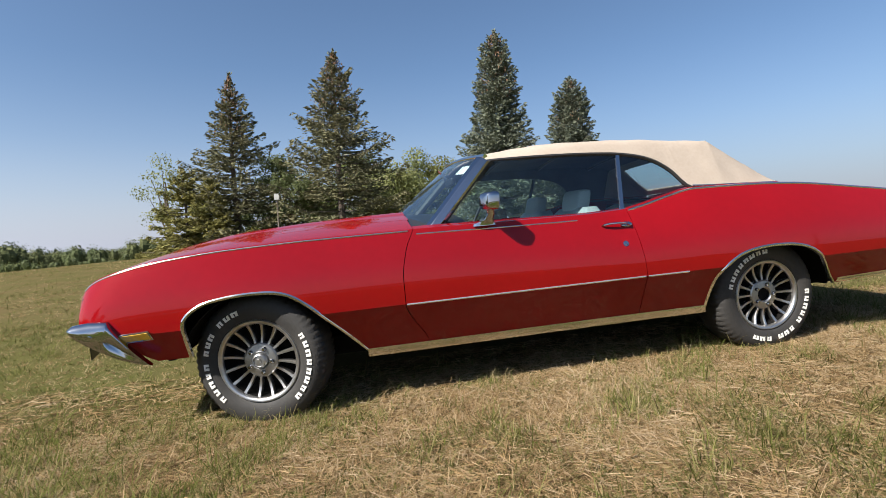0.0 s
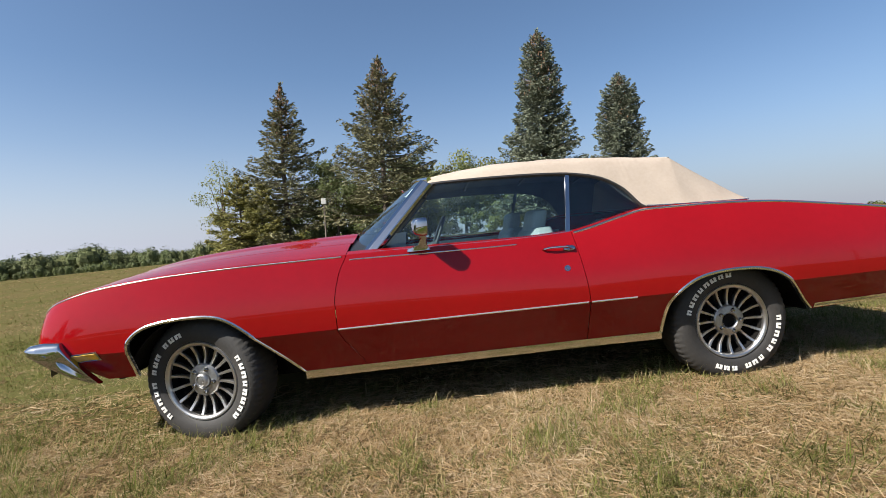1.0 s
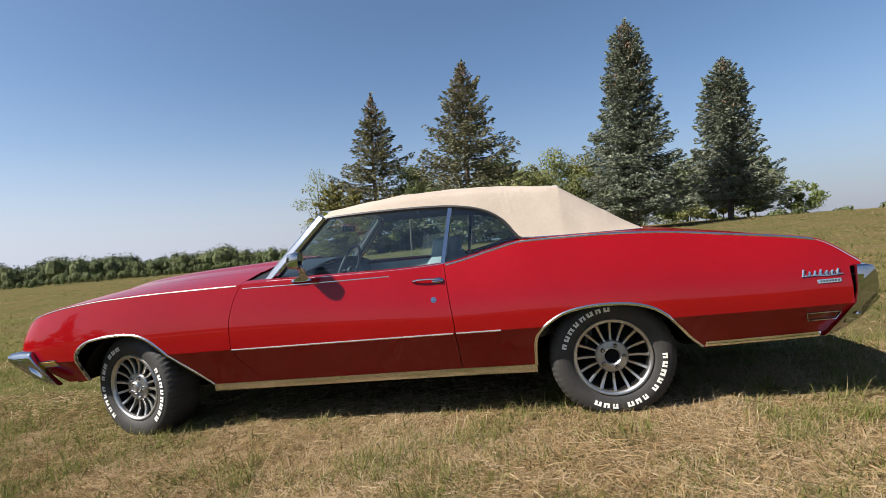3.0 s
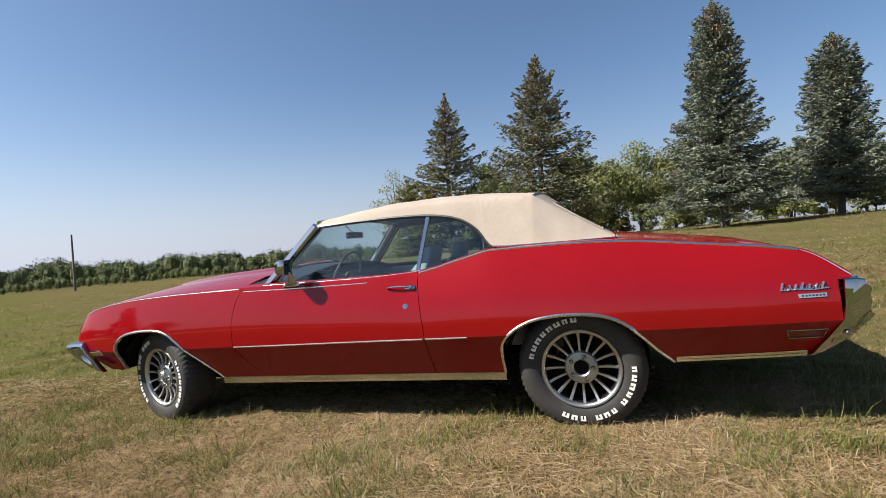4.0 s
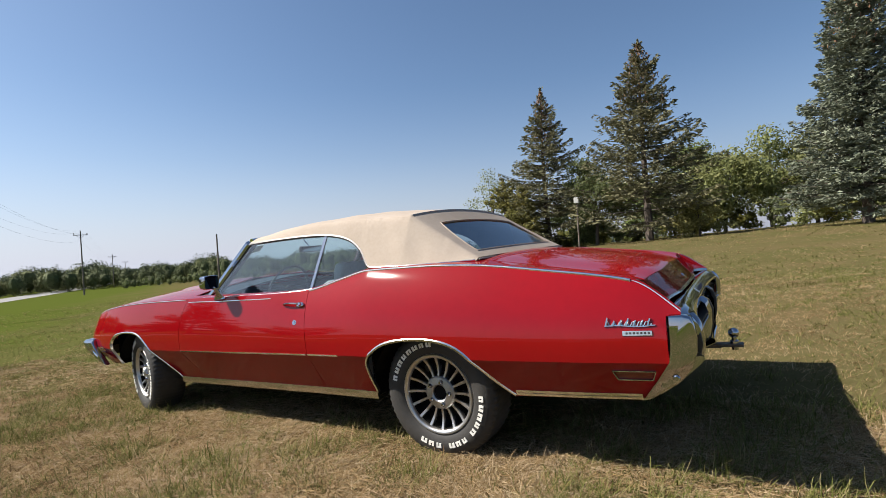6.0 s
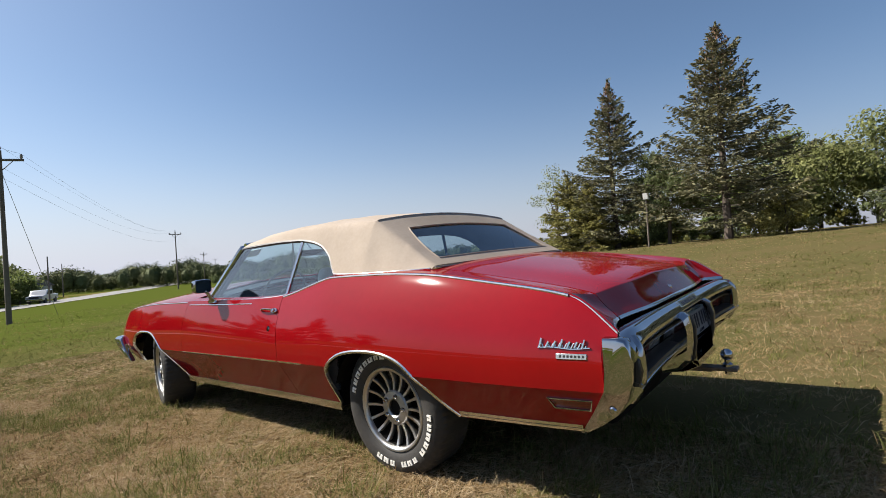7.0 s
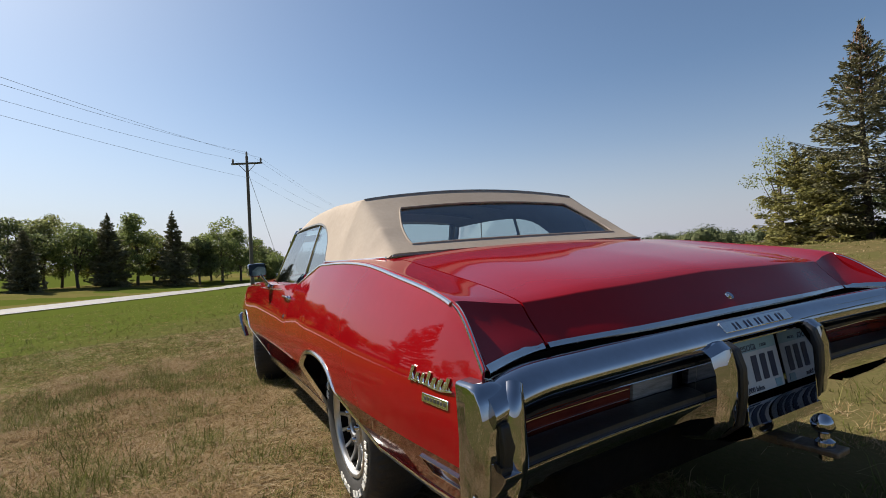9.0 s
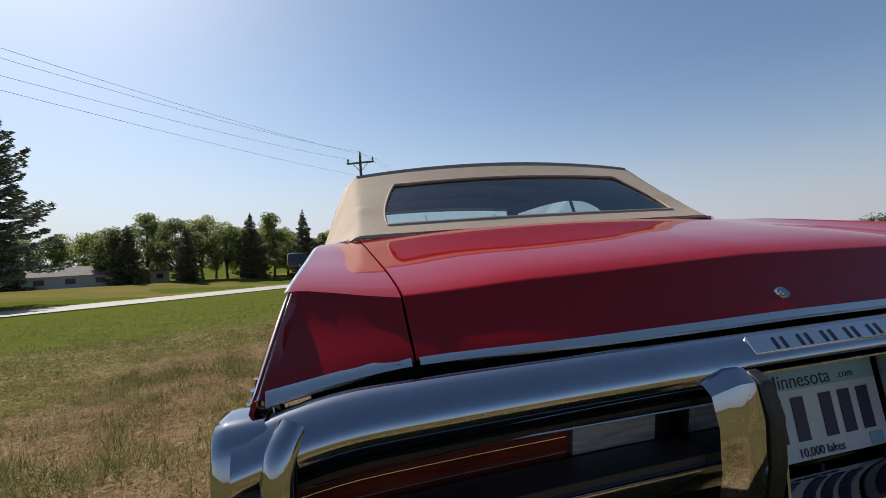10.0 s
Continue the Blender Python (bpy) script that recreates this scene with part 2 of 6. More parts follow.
def write(name, text, size, m, material, parent, depth=0.0005, align="CENTER"):
    """Raised lettering in the built-in font, as a mesh, lying in the xy plane of m."""
    cu = bpy.data.curves.new("text", "FONT")
    cu.body, cu.size, cu.extrude, cu.align_x, cu.align_y = text, size, depth, align, "CENTER"
    tmp = bpy.data.objects.new("text", cu)
    scene.collection.objects.link(tmp)
    me = bpy.data.meshes.new_from_object(tmp.evaluated_get(bpy.context.evaluated_depsgraph_get()))
    bpy.data.objects.remove(tmp)
    bpy.data.curves.remove(cu)
    me.transform(m)
    me.materials.clear()
    me.materials.append(material)
    ob = new(name, me)
    ob.parent = parent
    return ob

# ---- ground ----


def road_side(x, y):
    """How far a place lies beyond the road's near edge."""
    return -(x + 40) * 0.493 - (y + 2.8) * 0.870


def ground_z(x, y):
    """The field: the slope that the car stands on, easing off with distance."""
    xe = -80 * math.tanh(-x / 80) if x < 0 else (x if x < 12 else 12 + 8 * (1 - math.exp(-(x - 12) / 8)))
    ye = 30 * math.tanh(y / 30) * (1 if y > 0 else 0.35)
    over = min(1, max(0, (road_side(x, y) - 9) / 22))
    bank = 1.25 * over * over * (3 - 2 * over) * (1 if y < 10 else math.exp(-((y - 10) / 12) ** 2))
    r = math.hypot(x, y)
    rise = 0.225 * (1 + math.tanh((y - 19) / 5)) * math.exp(-(x / 40) ** 2)
    roll = 0.02 * noise.noise((x * 0.35, y * 0.35, 0)) * min(1, max(0, (r - 40) / 20)) if r < 200 else 0
    return 0.0379 * xe + 0.0208 * ye + rise + bank - 0.009 * max(0, r - 50) * (1 if r < 400 else 400 / r) + roll


def ground_material():
    """Dry turf, greener towards the road."""
    m = mat("dry_grass_ground", (0.110, 0.084, 0.041), 0.95, second=(0.078, 0.075, 0.028), scale=0.6, fine=42.0, bump=1.0, bump_scale=45, spec=0.0)
    n, link = m.node_tree.nodes, m.node_tree.links.new
    dry = n["Principled BSDF"].inputs["Base Color"].links[0].from_socket
    tc, axes, along, patch, total, mix = (n.new("ShaderNode" + k) for k in ("TexCoord", "VectorMath", "MapRange", "TexNoise", "Math", "Mix"))
    link(tc.outputs["Object"], axes.inputs[0])
    axes.operation = "DOT_PRODUCT"
    axes.inputs[1].default_value = (-0.493, -0.870, 0)
    link(axes.outputs["Value"], along.inputs[0])
    for k, v in enumerate((-3.0, 11.0, -0.30, 0.80)):
        along.inputs[k + 1].default_value = v
    link(tc.outputs["Object"], patch.inputs["Vector"])
    patch.inputs["Scale"].default_value, patch.inputs["Detail"].default_value = 0.22, 5.0
    total.operation, total.use_clamp = "ADD", True
    link(along.outputs[0], total.inputs[0])
    link(patch.outputs[0], total.inputs[1])
    span = n.new("ShaderNodeMapRange")
    link(total.outputs[0], span.inputs[0])
    span.inputs[1].default_value, span.inputs[2].default_value = 0.35, 1.0
    mix.data_type = "RGBA"
    link(span.outputs[0], mix.inputs[0])
    link(dry, mix.inputs[6])
    mix.inputs[7].default_value = (0.064, 0.080, 0.016, 1)
    link(mix.outputs[2], n["Principled BSDF"].inputs["Base Color"])
    return m


TURF = ground_material()
def turf_sheet():
    rings = [0.0, 1, 2, 3, 4, 5, 6, 7.5, 9, 11, 14, 18, 23, 30, 38, 48, 60, 75, 95, 120, 160, 220, 320, 500, 900, 1800, 4000]
    bm = bmesh.new()
    n = 96
    c = bm.verts.new((2, 0, ground_z(2, 0)))
    prev = None
    for r in rings[1:]:
        row = [bm.verts.new((2 + r * math.cos(a), r * math.sin(a), ground_z(2 + r * math.cos(a), r * math.sin(a)))) for a in [k * math.tau / n for k in range(n)]]
        for k in range(n):
            if prev is None:
                bm.faces.new((c, row[k], row[(k + 1) % n]))
            else:
                bm.faces.new((prev[k], row[k], row[(k + 1) % n], prev[(k + 1) % n]))
        prev = row
    bmesh.ops.recalc_face_normals(bm, faces=bm.faces)
    return bm


tagged(part("ground", turf_sheet(), TURF), "mown field of dry straw-coloured grass with green patches", "ground", kind="structure")


# ---- the car: x runs from its front axle to its tail, y across, z up from its wheels ----
car = empty("car", None, SITE)
tagged(car, "red two-door convertible with closed cream soft top, parked on dry grass", "car")

shoulder_z = curve([(-0.80, 0.70), (-0.765, 0.755), (-0.707, 0.790), (-0.609, 0.820), (-0.486, 0.846), (-0.361, 0.862), (-0.1, 0.882), (0.33, 0.893), (0.8, 0.894), (1.2, 0.888), (1.67, 0.884), (1.95, 0.892), (2.1, 0.916), (2.25, 0.951), (2.447, 0.985), (2.8, 0.981), (3.085, 0.966), (3.51, 0.910), (3.83, 0.856), (3.88, 0.838), (4.03, 0.722)])
shoulder_y = curve([(-0.80, 0.76), (-0.6, 0.83), (-0.2, 0.86), (0.75, 0.865), (1.7, 0.845), (2.0, 0.82), (2.45, 0.785), (3.0, 0.79), (3.5, 0.815), (3.86, 0.845), (4.03, 0.885)])
widest = curve([(-0.80, 0.82), (-0.74, 0.865), (-0.6, 0.89), (-0.3, 0.915), (0, 0.925), (0.6, 0.922), (1.5, 0.922), (2.0, 0.925), (2.6, 0.94), (3.1, 0.945), (3.6, 0.936), (3.97, 0.912)])
CREASE = 0.53


def side_y(x, z):
    """Half the body's width at a height: a crease, a tucked-in sill below it, a curved flank above it."""
    w = widest(x)
    if z <= CREASE:
        d = CREASE - z
        return w - 0.54 * min(d, 0.222) - 0.08 * max(0, d - 0.222)
    v = min(1.0, (z - CREASE) / max(0.05, shoulder_z(x) - CREASE))
    return w + 0.003 * math.sin(math.pi * min(1, v * 1.4)) - (w - shoulder_y(x)) * v ** 2.2


crown = curve([(-0.80, 0.02), (-0.5, 0.05), (0.2, 0.085), (0.8, 0.10), (2.9, 0.03), (3.3, 0.045), (3.8, 0.055), (4.03, 0.02)])


lip_x = curve([(0, 3.985), (0.35, 3.977), (0.672, 3.946), (0.75, 3.962), (0.886, 4.022)])
lip_z = curve([(0, 0.742), (0.672, 0.734), (0.886, 0.724)])
ridge_gap = curve([(0, 0.094), (0.672, 0.080), (0.76, 0.12), (0.886, 0.17)])
ridge_off = curve([(0, 0.014), (0.4, 0.004), (0.672, -0.018), (0.76, -0.012), (0.846, 0.0), (0.90, 0.0)])


def top_z(x, y):
    """The height of the upper surfaces: hood ahead, deck behind, with a ridge above the sloped tail."""
    y = abs(y)
    if x < 2.4:
        return shoulder_z(x) + crown(x) * (1 - (y / shoulder_y(x)) ** 2)
    ridge = lip_x(y) - ridge_gap(y)
    xr = min(x, ridge)
    t = min(1, max(0, (xr - 3.0) / 0.85))
    z = shoulder_z(xr) + (1 - t) * 0.03 * (1 - (y / 0.80) ** 2) + t * ridge_off(y)
    if x > ridge:
        u = min(1, (x - ridge) / ridge_gap(y))
        z += (lip_z(y) - z) * (u + 0.10 * math.sin(math.pi * u) * (1 - u))
    return z


def tail_x(x, y):
    """Bends a straight column of the tail to the ridge and lip."""
    y = abs(y)
    if x <= 3.852:
        return x + (lip_x(y) - ridge_gap(y) - 3.852) * max(0, (x - 3.4) / 0.452)
    return lip_x(y) - ridge_gap(y) + (x - 3.852) / 0.17 * ridge_gap(y)



FRONT_ARCH = [(-0.318, 0.385), (-0.316, 0.54), (-0.300, 0.582), (-0.255, 0.618), (-0.19, 0.642), (-0.06, 0.658), (0.08, 0.655), (0.17, 0.628), (0.26, 0.562), (0.34, 0.482), (0.42, 0.398), (0.505, 0.300)]
REAR_ARCH = [(2.448, 0.300), (2.452, 0.42), (2.472, 0.492), (2.53, 0.548), (2.62, 0.593), (2.75, 0.615), (2.90, 0.614), (3.01, 0.592), (3.09, 0.548), (3.165, 0.472), (3.23, 0.400), (3.29, 0.345)]


def smooth_path(pts, k=6):
    """A rounded line through the points."""
    p = [Vector((a, b)) for a, b in pts]
    p = [p[0] * 2 - p[1]] + p + [p[-1] * 2 - p[-2]]
    out = []
    for i in range(1, len(p) - 2):
        for j in range(k):
            t = j / k
            a, b, c, d = p[i - 1:i + 3]
            out.append(0.5 * ((2 * b) + (c - a) * t + (2 * a - 5 * b + 4 * c - d) * t * t + (3 * b - a - 3 * c + d) * t ** 3))
    out.append(p[-2])
    return [(q.x, q.y) for q in out]


FA, RA = smooth_path(FRONT_ARCH), smooth_path(REAR_ARCH)


def on_path(path, x):
    for (a, za), (b, zb) in zip(path, path[1:]):
        if min(a, b) <= x <= max(a, b) and a != b:
            return za + (zb - za) * (x - a) / (b - a)
    return None


def bottom_z(x):
    if x < -0.478:
        return min(0.60, 0.385 + 0.72 * (-0.478 - x))
    if x < FA[0][0]:
        return 0.385
    if x < FA[-1][0]:
        return on_path(FA, x) or 0.30
    if x < RA[0][0]:
        return 0.300
    if x < RA[-1][0]:
        return on_path(RA, x) or 0.30
    if x > 3.966:
        return 0.705
    if x > 3.846:
        return 0.362 + 1.40 * (x - 3.846)
    return 0.345 + 0.03 * (x - 3.29)


front_seam = curve([(0.26, 0.10), (0.34, 0.075), (0.45, 0.0), (0.53, -0.03), (0.65, -0.03), (0.80, 0.0), (0.89, 0.045)])
rear_seam = curve([(0.26, 0.035), (0.57, 0.026), (0.7, 0.012), (0.9, -0.012)])
BELOW = [0.262, 0.30, 0.345, 0.40, 0.46, 0.51, CREASE]


def flank(s, cols, shift, tops=()):
    """One side panel: columns of points from its lower edge to the shoulder, then over the top to the given fractions inward."""
    rows = []
    for x0 in cols:
        row = []
        zb = bottom_z(x0)
        levels = BELOW + [CREASE + (shoulder_z(x0) - CREASE) * v for v in steps(0, 1, 16)[1:]]
        for z in levels:
            z = max(z, min(zb, shoulder_z(x0)))
            x = x0 + shift(x0, z)
            row.append((x, s * side_y(x, z), z))
        for f in tops:
            inner = f(x0)
            xt = tail_x(x0, inner) if x0 > 3.4 else x
            row.append((xt, s * inner, top_z(xt, inner)))
        rows.append(row)
    return loft(rows)


def inside(k):
    return lambda x: shoulder_y(x) + (0.61 - shoulder_y(x)) * k


def inner_rear(k):
    def f(x):
        edge = 0.672 if x > 3.1 else curve([(2.0, 0.79), (2.45, 0.74), (3.1, 0.672)])(x)
        return shoulder_y(x) + (edge - shoulder_y(x)) * k
    return f


def strip(s, path, h, lift, r_end=False):
    """A raised moulding on the flank along (x, z) points."""
    rows = []
    for x, z in path:
        rows.append([(x, s * (side_y(x, z - h) - 0.004), z - h), (x, s * (side_y(x, z - h) + lift * 0.7), z - h), (x, s * (side_y(x, z) + lift), z), (x, s * (side_y(x, z + h) + lift * 0.7), z + h), (x, s * (side_y(x, z + h) - 0.004), z + h)])
    return loft(rows, close=True, caps=True)


def arch_trim(s, path, parent):
    pts = [(x, s * (side_y(x, z) + 0.002), z) for x, z in path]
    rows = []
    for i, (x, y, z) in enumerate(pts):
        a, b = pts[max(0, i - 1)], pts[min(len(pts) - 1, i + 1)]
        d = Vector((b[0] - a[0], b[2] - a[2])).normalized()
        n = Vector((-d.y, d.x))
        rows.append([(x + n.x * o, s * (side_y(x, z) + e), z + n.y * o) for o, e in ((0.013, -0.003), (0.012, 0.004), (0.006, 0.008), (-0.002, 0.007), (-0.004, -0.010))])
    return part("wheel_arch_trim", loft(rows), TRIM, parent, "bright metal lip round the wheel arch", solid=0.002)


def near_seam(at, fn):
    def f(x, z):
        w = max(0.0, 1 - abs(x - at) / 0.22)
        return fn(z) * w
    return f


DOOR_A, DOOR_B = 0.745, 2.003
arch_cols_f = [x for x, z in FA]
arch_cols_r = [x for x, z in RA]
for s in (-1, 1):
    cols = steps(-0.79, -0.33, 16) + [-0.319] + arch_cols_f + steps(0.515, DOOR_A, 8)
    fender = part("front_fender", flank(s, cols, near_seam(DOOR_A, front_seam), [inside(k) for k in (0.06, 0.15, 0.35, 0.6, 0.8, 1.0)]), RED, car, "red front fender", solid=0.006, smooth=18)
    door_cols = steps(DOOR_A + 0.0035, DOOR_B - 0.0035, 36)
    door = part("door", flank(s, door_cols, lambda x, z: front_seam(z) * max(0, 1 - (x - DOOR_A) / 0.3) + rear_seam(z) * max(0, 1 - (DOOR_B - x) / 0.3), [lambda x, k=k: shoulder_y(x) - k for k in (0.012, 0.03, 0.06)]), RED, car, "red door", solid=0.006, smooth=18)
    qcols = steps(DOOR_B, 2.44, 16) + [2.4475] + arch_cols_r + steps(3.30, 3.964, 30) + steps(3.968, 4.020, 8)
    quarter = part("quarter_panel", flank(s, qcols, near_seam(DOOR_B, rear_seam), [inner_rear(k) for k in (0.06, 0.15, 0.4, 0.7, 1.0)]), RED, car, "red rear quarter panel", solid=0.006, smooth=18)
    seam = [(x, s * (side_y(x, z) + 0.0012), z) for x, z in ((3.838, 0.846), (3.85, 0.82), (3.875, 0.77), (3.905, 0.73), (3.955, 0.708))]
    part("panel_seam", tube(seam, 0.0018, 5), BLACK, quarter)
    part("inner_quarter", loft([[(x, s * (side_y(x, z) - 0.012), z) for z in (0.50, 0.53, 0.62, 0.70)] for x in (3.93, 3.98)]), UNDER, car)
    arch_trim(s, FA, fender)
    arch_trim(s, RA, quarter)
    # bright mouldings
    part("lower_moulding", strip(s, [(x, 0.527) for x in steps(0.722, 2.018, 30)], 0.0048, 0.008), TRIM, door, "thin bright side moulding")
    part("lower_moulding", strip(s, [(x, 0.527) for x in steps(2.034, 2.275, 8)], 0.0048, 0.008), TRIM, quarter, "thin bright side moulding")
    part("rocker_moulding", strip(s, [(x, 0.283) for x in steps(0.51, 2.445, 30)], 0.021, 0.010), TRIM, car, "bright metal sill moulding")
    part("rear_sill_moulding", strip(s, [(x, 0.362 + 0.02 * (x - 3.29)) for x in steps(3.30, 3.845, 14)], 0.014, 0.010), TRIM, quarter, "bright metal lower moulding")
    part("rear_sill_groove", strip(s, [(x, 0.362 + 0.02 * (x - 3.29)) for x in steps(3.31, 3.84, 14)], 0.002, 0.0112), BLACK, quarter)
    def bead(xs, drop, r):
        return tube([(x, s * (side_y(x, shoulder_z(x) - drop) + r * 0.25), shoulder_z(x) - drop) for x in xs], r, 8)
    part("fender_trim", bead(steps(-0.768, 0.765, 60), 0.006, 0.0052), TRIM, fender, "bright strip along the fender's crest")
    part("door_trim", bead(steps(0.805, 1.68, 30), 0.024, 0.0045), TRIM, door, "bright strip below the window")
    part("belt_trim", bead(steps(2.0, 3.845, 70), 0.006, 0.0070), TRIM, quarter, "bright belt strip on the rear fender")
    fin = [(x, s * (shoulder_y(x) + 0.004), shoulder_z(x) - 0.004) for x in steps(3.85, 4.02, 10)]
    part("fin_trim", loft([[(x, y - s * 0.008, z + 0.004), (x, y, z), (x, y + s * 0.001, z - 0.008)] for x, y, z in fin]), TRIM, quarter, solid=0.003)
    sill = [(x, s * (shoulder_y(x) - 0.018), shoulder_z(x) + 0.004) for x in steps(0.94, 2.0, 20)]
    part("window_sill_trim", tube(sill, 0.0045, 6), TRIM, door, "bright window sill strip")

# hood, cowl, nose
hood_rows = []
for x in steps(-0.80, 0.80, 30):
    row = []
    for y in steps(-0.604, 0.604, 24):
        ridge = 0.014 * math.exp(-((abs(y) - 0.30) / 0.05) ** 2) * min(1, max(0, (x + 0.7) / 0.5))
        row.append((x, y, top_z(x, y) + ridge))
    hood_rows.append(row)
part("hood", loft(hood_rows), RED, car, "red hood with two raised creases", solid=0.006)
part("cowl", loft([[(x, y, top_z(0.79, y) - 0.012 - 0.02 * (x - 0.8)) for y in steps(-0.80, 0.80, 16)] for x in (0.795, 0.9, 1.0, 1.1)]), BLACK, car, "black cowl below the windshield", solid=0.004)
part("nose_panel", loft([[(-0.765 - 0.13 * (1 - (y / 0.82) ** 2), y, z) for y in steps(-0.80, 0.80, 16)] for z in (0.42, 0.55, 0.66)] + [[(-0.775, y, top_z(-0.79, y) - 0.004) for y in steps(-0.80, 0.80, 16)]]), BLACK, car, solid=0.004)

# trunk lid
def lid_point(u, y):
    ridge, gap = lip_x(abs(y)) - ridge_gap(abs(y)), ridge_gap(abs(y))
    x = 3.085 + (ridge - 3.085) * u if u <= 1 else ridge + gap * (u - 1)
    return (x, y, top_z(x, y) + 0.001)


lid_us = steps(0, 0.94, 18) + [0.965, 0.985, 0.995, 1.0, 1.02, 1.05, 1.1, 1.2, 1.35, 1.5, 1.65, 1.8, 1.9, 1.97]
trunk = part("trunk_lid", loft([[lid_point(u, y) for y in steps(-0.668, 0.668, 24)] for u in lid_us]), RED, car, "red trunk lid with a sloped rear face", solid=0.006, smooth=50)


def lip_strip(ys, s=1):
    return loft([[(lip_x(abs(y)) + a, s * y, lip_z(abs(y)) + b) for a, b in ((-0.008, 0.010), (0.0, 0.005), (0.005, -0.002), (0.001, -0.007))] for y in ys])


part("trunk_trim", lip_strip(steps(-0.664, 0.664, 24)), TRIM, trunk, "bright strip along the lid's lower edge", solid=0.003)
for s in (-1, 1):
    part("tail_trim", lip_strip(steps(0.676, 0.872, 10), s), TRIM, car, solid=0.003)
lock_m = Matrix.Translation((3.955, 0, top_z(3.955, 0) + 0.004)) @ Euler((0, radians(48), 0)).to_matrix().to_4x4()
lk = turned([(0.0, 0.006), (0.007, 0.006), (0.008, 0.003), (0.012, 0.004), (0.014, 0.0), (0.014, -0.006)], 20, "z")
lk.transform(lock_m)
part("trunk_lock", lk, CHROME, trunk, "round chrome lock")
part("rear_deck", loft([[(x, y, z) for y in steps(-0.70, 0.70, 10)] for x, z in ((2.95, 0.962), (3.09, 0.972))]), RED, car, solid=0.004)

# floor pan, wheel housings
part("floor_pan", join(box(-0.20, 3.20, -0.58, 0.58, 0.24, 0.34), box(0.52, 2.40, -0.80, 0.80, 0.265, 0.33), box(3.30, 3.80, -0.50, 0.50, 0.40, 0.46)), UNDER, car)
# tank added, itself unseen, to block light and darken the underside behind the wheels
part("fuel_tank", box(3.26, 3.86, -0.58, 0.58, 0.285, 0.44), UNDER, car, "added black fuel tank that keeps the underside dark below the trunk", bevel=0.04)
part("silencer", tube([(2.35, 0.34, 0.25), (1.75, 0.34, 0.25)], 0.085, 14), UNDER, car)
for s in (-1, 1):
    for cx, r in ((0.06, 0.45), (2.86, 0.44)):
        prof = [(cx + r * math.cos(a), 0.27 + r * 0.93 * math.sin(a)) for a in steps(0.36, math.pi - 0.36, 20)]
        rows = [[(x, s * y, z) for x, z in prof] for y in (0.52, 0.845)]
        part("wheel_housing", join(loft(rows), prism(prof, "y", s * 0.50, s * 0.52)), UNDER, car, solid=0.004)
for s in (-1, 1):
    for x0, z0 in ((0.525, 0.27), (2.40, 0.27), (3.30, 0.33)):
        part("sill_end", box(x0, x0 + 0.012, *sorted((s * 0.50, s * 0.79)), z0, 0.60), UNDER, car)
part("radiator_support", box(-0.44, -0.41, -0.80, 0.80, 0.37, 0.80), UNDER, car)
part("front_bulkhead", box(0.78, 0.84, -0.77, 0.77, 0.31, 0.86), UNDER, car)
part("rear_bulkhead", box(2.72, 2.76, -0.74, 0.74, 0.30, 0.93), DARKTRIM, car)
part("tail_panel", box(3.90, 3.93, -0.82, 0.82, 0.47, 0.72), UNDER, car)

# ---- soft top ----
TOP = [(1.235, 0.650, 1.236, 1.282), (1.27, 0.662, 1.238, 1.302), (1.36, 0.668, 1.240, 1.322), (1.5, 0.672, 1.241, 1.343), (1.75, 0.675, 1.238, 1.362), (2.0, 0.680, 1.226, 1.362), (2.15, 0.690, 1.203, 1.356), (2.25, 0.700, 1.170, 1.350), (2.34, 0.722, 1.108, 1.342), (2.44, 0.768, 0.995, 1.332), (2.55, 0.770, 0.988, 1.318), (2.64, 0.768, 0.985, 1.306), (2.66, 0.767, 0.984, 1.303), (2.672, 0.766, 0.984, 1.295), (2.72, 0.762, 0.983, 1.259), (2.80, 0.752, 0.981, 1.198), (2.90, 0.735, 0.979, 1.122), (3.0, 0.712, 0.977, 1.046), (3.08, 0.690, 0.976, 0.992)]
t_yb, t_zb, t_zc = (curve([(r[0], r[k]) for r in TOP]) for k in (1, 2, 3))
win_half = curve([(2.74, 0.46), (2.78, 0.50), (3.0, 0.565), (3.06, 0.56)])
WIN_A, WIN_B = 2.765, 3.025


corner_y = curve([(1.235, 0.610), (1.6, 0.635), (2.0, 0.645), (2.3, 0.648), (2.665, 0.640), (2.9, 0.648), (3.08, 0.660)])
corner_drop = curve([(1.235, 0.026), (1.5, 0.054), (2.0, 0.064), (2.4, 0.058), (2.665, 0.042), (2.9, 0.018), (3.08, 0.002)])


def top_point(x, r):
    """Across the roof: a slightly crowned top, a rounded corner and a flat slanting side."""
    yb, zb, zc, yc = t_yb(x), t_zb(x), t_zc(x), corner_y(x)
    y = yb * r
    zk = zc - corner_drop(x)
    over = zc - corner_drop(x) * (y / yc) ** 2
    side = zb + (zk + 0.004 - zb) * (yb - y) / (yb - yc)
    k = 0.016 if x < 2.9 else 0.006
    return y, (over + side - math.sqrt((over - side) ** 2 + k * k)) / 2


